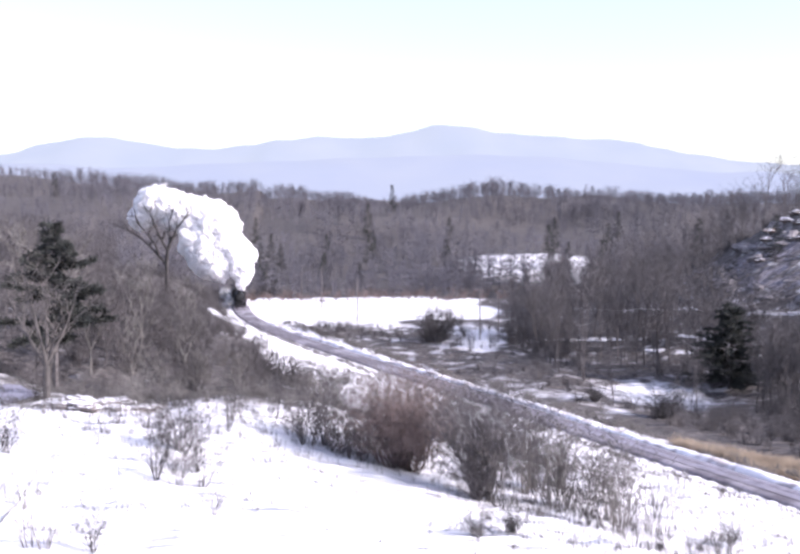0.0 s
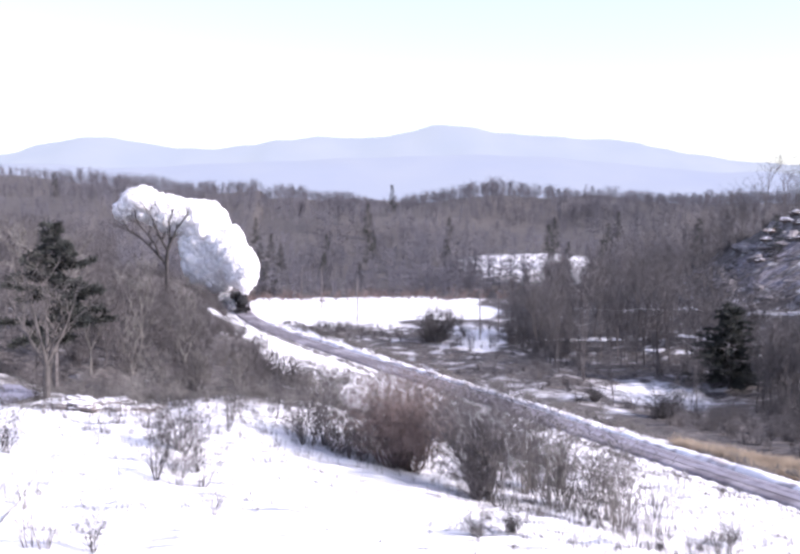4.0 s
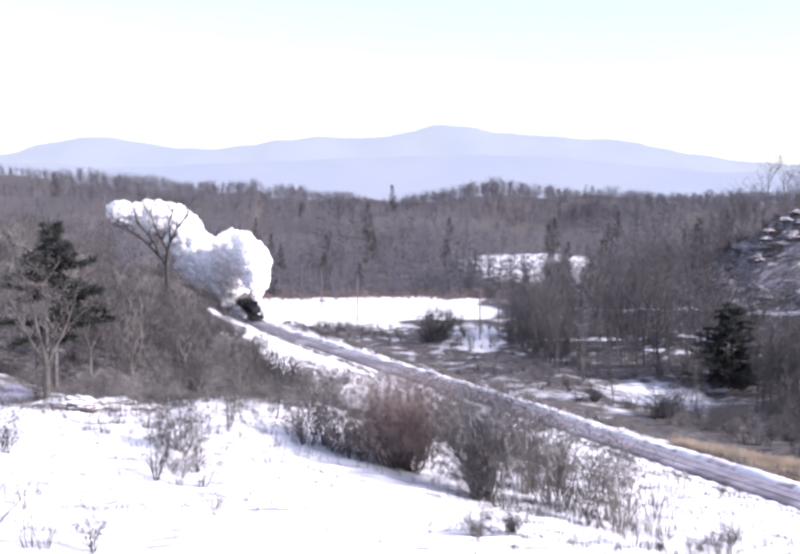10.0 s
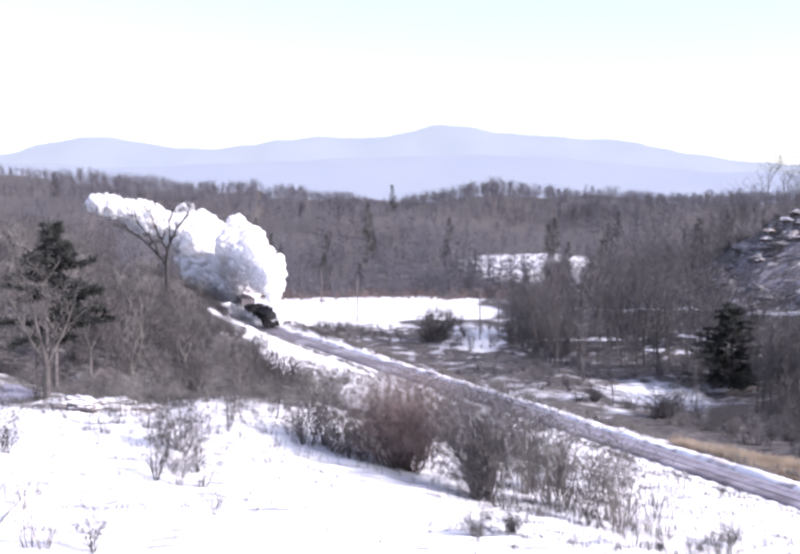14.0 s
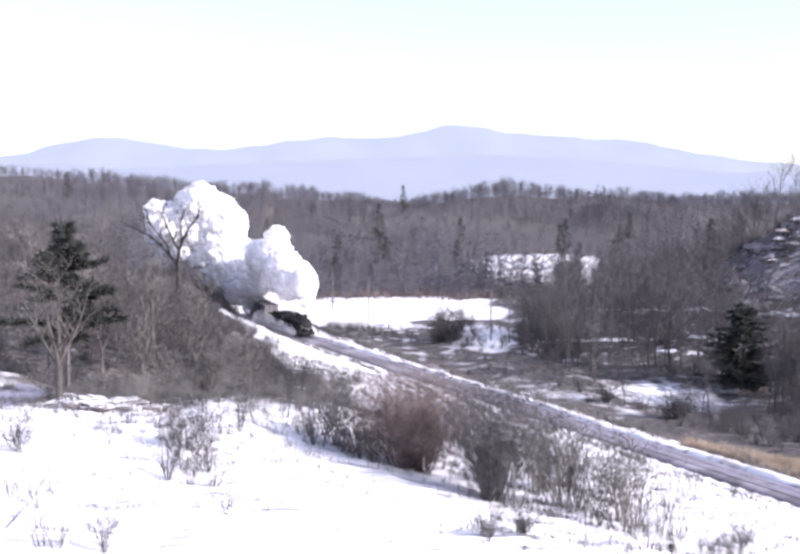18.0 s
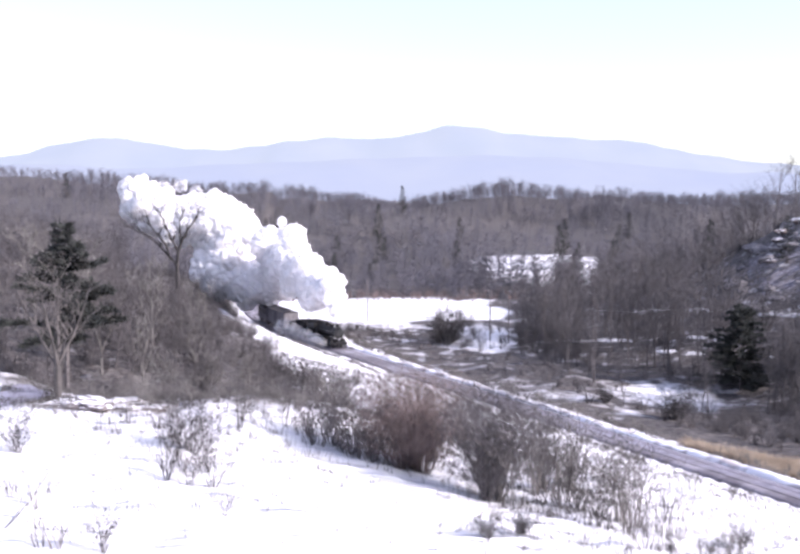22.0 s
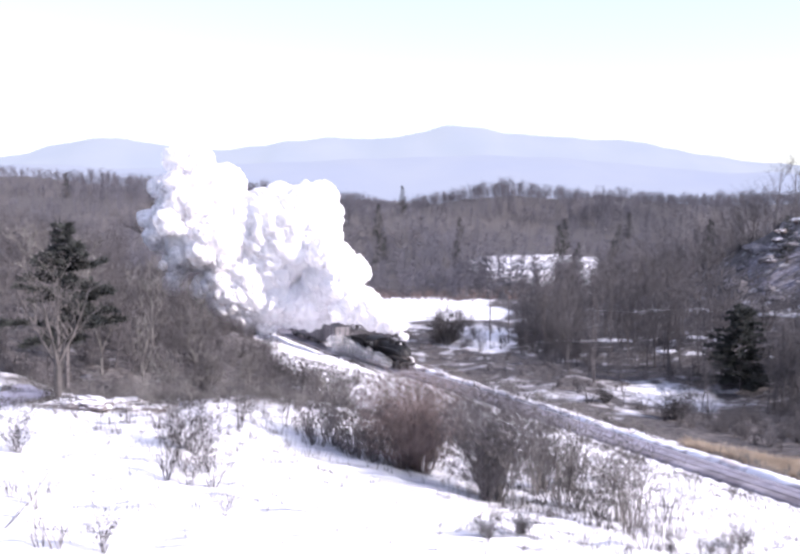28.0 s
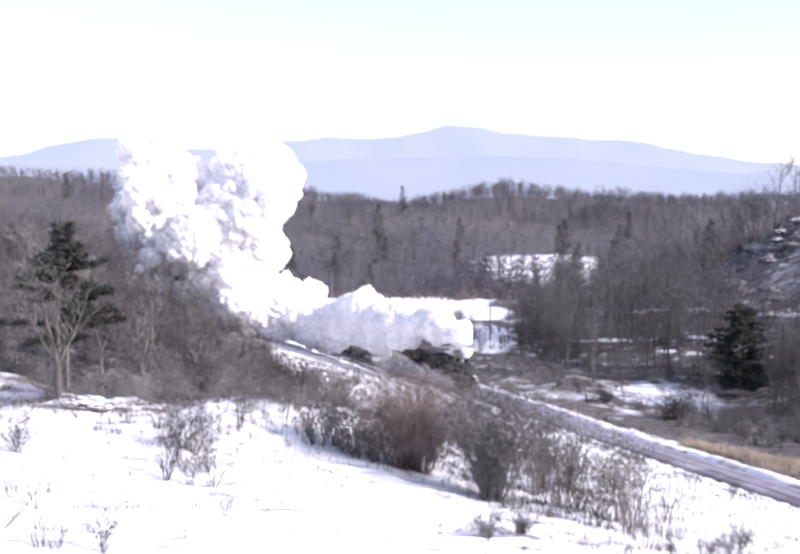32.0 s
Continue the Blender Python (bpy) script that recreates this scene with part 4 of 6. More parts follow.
def far_wood():
    """The wide bare wood behind the field, joined."""
    r = random.Random(77)
    base = []
    for k in range(5):
        rng = random.Random(900 + k)
        p, d = Vector((0, 0, -0.3)), Vector((0, 0, 1))
        stem, br, tw = [], [], []
        for j in range(4):
            e = p + (d + Vector((rng.uniform(-.08, .08), rng.uniform(-.08, .08), 0))) * 2.1
            stem.append((tuple(p), tuple(e), 0.17 - 0.03 * j, 0.14 - 0.03 * j))
            p = e
            for _ in range((8, 12, 13, 11)[j]):
                a = rng.uniform(0, 6.28)
                nd = Vector((math.cos(a), math.sin(a), rng.uniform(0.1, 1.0) + 0.12 * j)).normalized()
                e2 = p + nd * rng.uniform(1.6, 4.0) * (0.85, 1.1, 1.0, 0.8)[j]
                br.append((tuple(p), tuple(e2), 0.072, 0.0))
                for _ in range(1):
                    g = p.lerp(e2, rng.uniform(0.4, 0.9))
                    e3 = g + (nd + Vector((rng.gauss(0, .7), rng.gauss(0, .7), rng.gauss(.3, .4)))).normalized() * rng.uniform(1.0, 2.6)
                    tw.append((tuple(g), tuple(e3), 0.062, 0.0))
        ar = lambda q, i: np.array([s[i] for s in q])
        v1, t1 = tubes(ar(stem, 0), ar(stem, 1), ar(stem, 2), ar(stem, 3), 3)
        v2, t2 = spikes(ar(br + tw, 0), ar(br + tw, 1), ar(br + tw, 2))
        base.append((np.concatenate([v1, v2]), np.concatenate([t1, t2 + len(v1)])))
    pts = []
    for k in range(4700):
        y = 278 + 380 * r.random() ** 1.4 if k % 5 < 3 else r.uniform(500, 670)
        x = r.uniform(-0.46, 0.46) * y
        if math.hypot((x - 43) / 22, (y - 345) / 40) < 1 and r.random() < 0.74:
            continue
        pts.append((x, y, r.uniform(0.5, 0.85) * (1 + 0.28 * math.sin(x * 0.045 + y * 0.02) * math.sin(x * 0.013 + 1.0) + 0.10 * math.sin(x * 0.16)) * (0.92 if y > 500 else 1), r.uniform(0, 6.28)))
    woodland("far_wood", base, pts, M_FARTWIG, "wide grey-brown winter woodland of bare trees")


far_wood()
for k, (x, y, sc) in enumerate(((-4.0, 520, 1.25), (-45, 335, 0.95), (-40, 350, 0.8), (-10.5, 360, 1.0), (-24, 330, 0.7), (15, 330, 0.75), (62, 320, 0.9), (70, 300, 0.7), (-12, 310, 0.6), (20, 420, 1.0), (90, 430, 1.0), (-165, 500, 1.1), (-57.5, 415, 0.95), (-36.5, 285, 0.85), (-38.5, 288, 0.75), (-34.5, 287, 0.7), (-13.0, 430, 1.3), (-26, 370, 0.9), (55, 372, 1.1), (72, 360, 1.0), (-9, 372, 0.8), (15, 340, 0.8), (-46, 372, 0.9))):
    place(PINES[k % 2], x, y, sc, k, 0, "dark pine standing among bare trees", "pine", "pines in the wood")

# bushes of the snowfield
for k, (x, y, sc) in enumerate(((-0.7, 71.8, 1.0), (0.9, 71.9, 1.05), (0.2, 73.2, 1.12))):
    place(RUSSET[k % 2], x, y, sc, x, 0.1, "dense russet-brown bush rising from the snow", "bush", "russet bushes on the snowfield")
for k, (x, y, sc) in enumerate(((4.9, 66.8, 1.25), (5.7, 67.4, 1.35), (5.2, 68.6, 1.4), (9.4, 73.0, 0.7), (12.0, 77.0, 0.6))):
    place(ALDERS[k % 3], x, y, sc, x * 2, 0.1, "tall grey-brown alder thicket rising from the snow", "bush", "alder thickets on the snowfield")
scatter(SAPLINGS, 46, (-12, 24), (62, 98), lambda x, y, q, s: 13 < q < 37 and -11 < x < 15.5 and 0.9 * x + y < 101 and y > 66 - x * 0.3, (1.1, 2.1), "pale leafless sapling with thin stems in the snow", "sapling", "saplings on the snowfield", 6, 1.2)
scatter(SAPLINGS, 84, (-26, -4), (70, 97), lambda x, y, q, s: q > 30 and y > 76 + 0.3 * x, (0.45, 1.0), "pale low brush at the snowfield's edge", "shrub", "brush at the snowfield's edge", 16, 1.3)
scatter(WEEDS, 34, (0, 30), (50, 80), lambda x, y, q, s: 16 < q < 48 and x > 3 and y < 70 + 0.3 * x, (0.16, 0.38), "dry weed stalk standing in the snow", "weed", "weeds on the snowfield", 17, 1.2)
for x, y, sc in ((-12.2, 56, 0.75), (-11.9, 60, 0.7), (-14.9, 65.8, 0.9), (-17.2, 55.5, 0.18), (-15.9, 44.0, 0.8), (-15.2, 43.6, 0.7), (-18.0, 49.0, 0.6), (-19.8, 50.5, 0.5), (4.1, 54.0, 0.5), (6.0, 56.0, 0.4), (5.0, 62.0, 0.4)):
    place(SAPLINGS[int(-x * 2) % 4], x, y, sc, x * 3, 0.03, "leafless shrub with thin stems in the snow", "shrub", "shrubs on the snowfield")
for k, (x, y, sc) in enumerate(((-13.7, 64.2, 0.95), (-13.2, 65.6, 1.1), (-14.2, 64.8, 0.9), (-13.4, 56.3, 1.05), (-12.3, 58.0, 0.6), (-11.9, 60.5, 0.7), (-15.2, 66.5, 0.9), (-17.9, 51.4, 0.3))):
    place(SPARSE[k % 3] if k else SHRUBS[0], x, y, sc, x * 2, 0.05, "leafless dark shrub standing in the open snow", "shrub", "dark shrubs on the snowfield")
for k, (x, y, sc) in enumerate(((5.4, 195, 1.4), (7.0, 193, 1.9), (8.2, 196, 1.6))):
    place(DARK[k % 2], x, y, sc, x * 2, 0.1, "tall dark leafless bush at the snowy field's edge", "bush", "tall bushes at the field's edge")
for k, (x, y, sc) in enumerate(((-6.8, 73.5, 1.25), (-5.4, 74.5, 1.5), (-4.2, 73.0, 1.5), (-3.0, 73.8, 1.6), (-7.8, 76.0, 1.1), (-2.4, 71.2, 1.3), (-3.6, 71.6, 1.2))):
    place(SHRUBS[k % 4], x, y, sc, x * 2, 0.1, "dense grey-brown bush rising from the snow", "bush", "grey bushes on the snowfield")
for k, (x, y, sc) in enumerate(((6.0, 56.0, 0.22), (25.3, 66.0, 0.2), (18.0, 63.5, 0.2), (14.6, 64.0, 0.22), (16.5, 62.6, 0.18), (5.2, 60.0, 0.25), (-17.2, 55.6, 0.1))):
    place(SHRUBS[k % 4], x, y, sc, x * 2, 0.02, "low dark weed clump poking out of the snow", "weed", "dark weed clumps on the snowfield")
for k, (x, y, sc) in enumerate(((33.9, 132.5, 0.9), (27.1, 143.5, 0.8), (35.2, 133.5, 0.7))):
    place(SHRUBS[k], x, y, sc, x, 0.1, "dark bushy shrub beside the frozen creek", "bush", "bushes beside the creek")


for k, (x, y, sc) in enumerate(((33.6, 132.0, 1.1), (34.7, 132.6, 1.2), (27.1, 143.0, 0.9))):
    place(DARK[k % 2], x, y, sc, x, 0.1, "dark leafless shrub beside the frozen creek", "bush", "shrubs beside the creek")
for k, (x, y, sc) in enumerate(((-13.3, 43.5, 0.5), (-15.2, 44.0, 0.55), (-14.7, 44.5, 0.45), (-16.3, 45.0, 0.35), (-12.5, 44.0, 0.3), (-18.9, 49.5, 0.3), (-17.5, 56.0, 0.22), (-16.8, 56.0, 0.12), (-12.6, 49.0, 0.25), (-10.7, 44.0, 0.3), (-10.1, 46.0, 0.2), (-9.6, 53.0, 0.25), (-9.3, 56.5, 0.3), (-7.4, 52.5, 0.25))):
    place(WEEDS[k % 3], x, y, sc, x * 3, 0.04, "thin dry stalks standing in the open snow", "weed", "dry stalks in the near snow")

for k, (x, y, sc) in enumerate(((8.7, 71.5, 1.9), (10.4, 66.8, 2.1))):
    place(SAPLINGS[(k + 1) % 4], x, y, sc, x * 2, 0.1, "thin-stemmed alder thicket in the snow beside the line", "bush", "alder thickets beside the line")
for k, (x, y, sc) in enumerate(((11.6, 62.8, 0.9), (11.1, 68.0, 1.5))):
    place(SPARSE[k % 3], x, y, sc, x * 2, 0.05, "open leafless shrub in the snow beside the line", "shrub", "open shrubs beside the line")
scatter(SAPLINGS, 16, (9, 20), (57, 74), lambda x, y, q, s: q > 14 and x > 0.16 * y, (0.6, 1.3), "pale thin-stemmed sapling rising from trodden snow", "sapling", "saplings in the near snow", 54, 1.4)
scatter(WEEDS, 40, (3, 20), (51, 64), lambda x, y, q, s: q > 18 and y < 53 + 0.55 * x, (0.12, 0.34), "short dry weeds poking through the snow", "weed", "short weeds in the near snow", 55, 0.9)
for k, (x, y, sc) in enumerate(((16.0, 80.2, 1.2), (18.0, 82.2, 1.2))):
    place(SHRUBS[k % 4], x, y, sc, x * 2, 0.1, "brown twiggy brush on the bank beside the line", "shrub", "brown brush beside the line")
for k, (x, y, sc) in enumerate(((4.0, 55.5, 0.45), (6.2, 56.2, 0.37), (20.9, 64.5, 0.44), (4.3, 55.2, 0.18), (18.2, 61.8, 0.28), (15.3, 59.8, 0.29), (6.3, 56.0, 0.27))):
    place(DARK[k % 2], x, y, sc, x * 2, 0.03, "small dark weed clump in trodden snow", "weed", "small dark clumps in the snow")
for k, (x, y, sc) in enumerate(((-13.0, 43.2, 0.78), (-13.3, 59.5, 0.9), (-10.8, 56.0, 0.91), (-9.1, 50.2, 0.55), (-23.3, 60.2, 0.98), (-22.8, 59.8, 0.76))):
    place(SPARSE[k % 3], x, y, sc, x * 3, 0.04, "thin bare shrub standing alone in the snow", "shrub", "lone thin shrubs in the snow")
for k, (x, y, sc) in enumerate(((4.3, 55.2, 0.36), (5.0, 55.8, 0.28), (6.9, 60.0, 0.3), (7.4, 60.4, 0.24), (21.5, 65.5, 0.3), (19.9, 65.0, 0.26), (24.4, 68.0, 0.26), (15.8, 63.0, 0.25), (17.0, 64.2, 0.25))):
    place(SPARSE[k % 3], x, y, sc, x * 2, 0.03, "dark weed clump standing in the near snow", "weed", "dark weeds in the near snow")


def boulder(seed, flat=0.5):
    r = random.Random(seed)
    bm = bmesh.new()
    bmesh.ops.create_icosphere(bm, subdivisions=3, radius=1.0)
    off = Vector((r.uniform(0, 50), r.uniform(0, 50), r.uniform(0, 50)))
    for v in bm.verts:
        d = v.co.normalized()
        c = noise.cell(d * 1.6 + off)
        v.co = d * (0.85 + 0.28 * noise.noise(d * 1.4 + off) + 0.14 * c)
        v.co.z *= flat
    thing = new("boulder")
    part("stone", bm, M_ROCK, thing)
    return thing


BOULDERS = [boulder(k, 0.35 + 0.1 * k) for k in range(4)]


def ledge_stone(seed):
    """A low slab with broken layers."""
    r = random.Random(seed)
    bm = bmesh.new()
    bmesh.ops.create_icosphere(bm, subdivisions=4, radius=1.0)
    off = Vector((r.uniform(0, 50), r.uniform(0, 50), r.uniform(0, 50)))
    for v in bm.verts:
        d = v.co.normalized()
        g = 0.9 + 0.3 * noise.noise(d * 1.8 + off) + 0.12 * noise.noise(d * 5 + off)
        z = d.z * 0.42 + 0.10 * noise.noise(Vector((d.x * 2, d.y * 2, 0)) + off)
        layer = math.floor(z / 0.13) * 0.13 + 0.13 * min(1.0, (z / 0.13 % 1.0) * 3)
        v.co = Vector((d.x * 1.9 * g, d.y * g, layer))
    thing = new("ledge_stone")
    part("stone", bm, M_LEDGE, thing)
    return thing


LEDGES = [ledge_stone(k) for k in range(3)]
for k, (x, y, sc, a) in enumerate(((-26.6, 79.8, 0.9, 2.7), (-25.6, 78.4, 1.0, 2.8), (-24.0, 77.8, 1.1, 2.6), (-25.0, 80.4, 1.1, 2.7), (-23.0, 79.4, 1.0, 2.9), (-21.6, 77.9, 0.8, 2.8), (-20.0, 78.4, 0.8, 3.0), (-26.9, 82.2, 1.1, 2.8), (-22.4, 81.2, 1.1, 2.9), (-27.9, 80.4, 0.8, 1.0), (-19.0, 79.8, 0.7, 2.9))):
    place(LEDGES[k % 3], x, y, sc, a, 0.05, "low brown layered ledge stone capped with snow", "stone", "ledge stones at the snowfield's edge")
for k, (x, y, sc, a) in enumerate(((74.6, 212.5, 1.8, 0.5), (76.5, 216.0, 2.2, 0.4), (78.4, 219.0, 2.6, 0.3), (79.5, 214.0, 2.2, 0.5), (82.0, 221.5, 3.0, 0.2), (85.5, 224.0, 3.0, 0.1), (83.0, 216.0, 2.4, 0.4), (80.0, 209.0, 2.0, 0.6), (87.0, 219.0, 2.6, 0.2), (72.5, 208.0, 1.6, 0.6))):
    place(LEDGES[k % 3], x, y, sc * 0.62, a + k * 0.25, 0.3, "dark layered rock ledge capped with snow on the hilltop", "rock", "ledges on the rocky hilltop")
place(DARK[0], -28.6, 81.6, 0.42, 0.6, 0.1, "dark tangled brush at the foot of the crooked tree", "bush")
rk = random.Random(8)
for k in range(46):
    a, b = rk.uniform(-1, 1), rk.uniform(-1, 1)
    x, y = 77 + 15 * a, 203 + 20 * b
    place(BOULDERS[k % 4], x, y, rk.uniform(0.8, 3.2), rk.uniform(0, 6.28), 0.5, "grey rock outcrop on the snowy hillside", "rock", "rocks on the hillside")


def weeds():
    """Thin dead stalks over the snow, thick at the field's edge and on the slope to the line."""
    r = np.random.RandomState(19)
    x, y = r.uniform(-34, 30, 130000), r.uniform(46, 150, 130000)
    q, s = off_line(x, y)
    w, w2 = waves(x, y, 7, 71), waves(x, y, 2.6, 72)
    want = 0.03 + 0.10 * step(62, 68, y) * (1 - step(74, 80, y)) * (x < -4) * (x > -22) + 0.55 * step(74, 82, y) * (1 - step(95, 99, y)) * (x < -2) + 0.10 * (x > 5) * (x < 17) * (y < 62) + 0.36 * step(6, 9, q) * (1 - step(34, 40, q)) * (y > 62) * (1 - 0.55 * step(88, 100, y)) * (1 - 0.75 * step(12, 17, x))
    keep = (q > 5) & (y > 40 + 0.3 * np.abs(x)) & (r.random_sample(len(x)) < want * np.clip(0.5 + 0.9 * w + 0.9 * w2, 0, 1.6)) & ((y < 98) | (q < 36))
    x, y = x[keep], y[keep]
    z = height(x, y)
    n = len(x)
    k = 4
    p0 = np.repeat(np.stack([x, y, z - 0.05], 1), k, 0) + np.concatenate([r.normal(0, 0.12, (n * k, 2)), np.zeros((n * k, 1))], 1)
    tip = np.stack([r.normal(0, 0.14, n * k), r.normal(0, 0.14, n * k), r.uniform(0.2, 0.85, n * k)], 1)
    v, t = spikes(p0, p0 + tip, r.uniform(0.014, 0.024, n * k))
    tagged(new("weeds", fast_mesh("weeds", v, t, M_PALE)), "thin dead weed stalks standing in the snow", "weeds", kind="stuff")


weeds()


def fallen_branch():
    """A long bare branch lying on the snow, its twigs in the air."""
    rng = random.Random(61)
    segs, pts = [], [Vector((x, y, hz(x, y) + 0.10 + up)) for x, y, up in ((-18.1, 45.6, 0.0), (-18.3, 47.6, 0.05), (-18.35, 49.4, 0.15), (-18.55, 51.2, 0.35), (-18.6, 53.0, 0.7))]
    for k in range(4):
        segs.append((tuple(pts[k]), tuple(pts[k + 1]), 0.035 - 0.006 * k, 0.03 - 0.006 * k, 9))
        for _ in range(2):
            grow(rng, pts[k + 1].copy(), Vector((rng.uniform(-0.6, 0.6), 0.7, rng.uniform(0.1, 0.8))).normalized(), rng.uniform(0.4, 1.1), 0.014, 1, segs, bend=0.3, forks=2)
    thing = new("fallen_branch")
    part_mesh("stem", sticks([a for a in segs if a[4] == 9], "stem", M_GREYBARK, 5), thing)
    part_mesh("twigs", sticks([a for a in segs if a[4] < 9], "twigs", M_GREYBARK, 3), thing)
    tagged(thing, "long bare grey branch fallen on the open snow", "branch")


fallen_branch()


def line_weeds():
    """Dead stalks poking out of the snow thrown up along both sides of the line."""
    r = np.random.RandomState(23)
    n = 26000
    s, q = r.uniform(-85, 120, n), np.where(r.random_sample(n) < 0.68, -r.uniform(2.9, 8.0, n), r.uniform(2.6, 7.5, n))
    s = s + 3 * waves(s, q * 6, 9, 91)
    keep = r.random_sample(n) < np.clip(0.30 + 0.75 * waves(s, q * 4, 14, 92), 0, 1)
    s, q = s[keep], q[keep]
    line = [track_at(v) for v in s]
    x = np.array([p[0] + o * math.sin(h) for (p, h), o in zip(line, q)])
    y = np.array([p[1] - o * math.cos(h) for (p, h), o in zip(line, q)])
    z = np.maximum(height(x, y), -0.45)
    k = 3
    p0 = np.repeat(np.stack([x, y, z - 0.05], 1), k, 0) + np.concatenate([r.normal(0, 0.1, (len(x) * k, 2)), np.zeros((len(x) * k, 1))], 1)
    tip = np.stack([r.normal(0, 0.2, len(p0)), r.normal(0, 0.2, len(p0)), r.uniform(0.25, 0.95, len(p0))], 1)
    v, t = spikes(p0, p0 + tip, r.uniform(0.018, 0.03, len(p0)))
    tagged(new("line_weeds", fast_mesh("line_weeds", v, t, M_PALE)), "dead brown stalks along both sides of the line", "weeds", kind="stuff")


line_weeds()


def dry_grass():
    """Long dead grass beyond the line."""
    r = np.random.RandomState(9)
    s, q = r.uniform(40, 104, 26000), -r.uniform(7.8, 14.5, 26000)
    q += np.clip(52 - s, 0, 13) * 0.35
    x = T0[0] + TD[0] * s - q * 0.8916
    y = T0[1] + TD[1] * s - q * 0.4529
    z = height(x, y)
    p0 = np.stack([x, y, z - 0.05], 1)
    tip = np.stack([r.normal(0, 0.22, len(x)), r.normal(0, 0.22, len(x)), r.uniform(0.6, 1.45, len(x))], 1)
    v, t = spikes(p0, p0 + tip, r.uniform(0.03, 0.05, len(x)))
    tagged(new("dry_grass", fast_mesh("dry_grass", v, t, M_STRAW)), "tall dry tawny grass beyond the line", "grass", kind="stuff")


dry_grass()


# ---- utility poles on the field ----
def utility_pole():
    thing = new("utility_pole")
    bm = bmesh.new()
    add_cyl(bm, (0, 0, -0.5), (0, 0, 1), 0.16, 0.11, 10.3, 10)
    part("shaft", bm, M_POLE, thing)
    bm = bmesh.new()
    add_cyl(bm, (0, 0, 9.8), (0, 0, 1), 0.13, 0.05, 0.14, 10)
    part("pole_cap", bm, M_TIE, thing)
    return thing


POLE = utility_pole()
for k, (x, y, sc) in enumerate(((-18.9, 251, 1.0), (-9.3, 226, 0.95), (-26.5, 280, 0.9), (15.2, 197, 0.95), (18.6, 196, 0.9))):
    place(POLE, x, y, sc, 1.0, 0, "tall weathered wooden utility pole in the snow", "utility pole", "utility poles along the field")


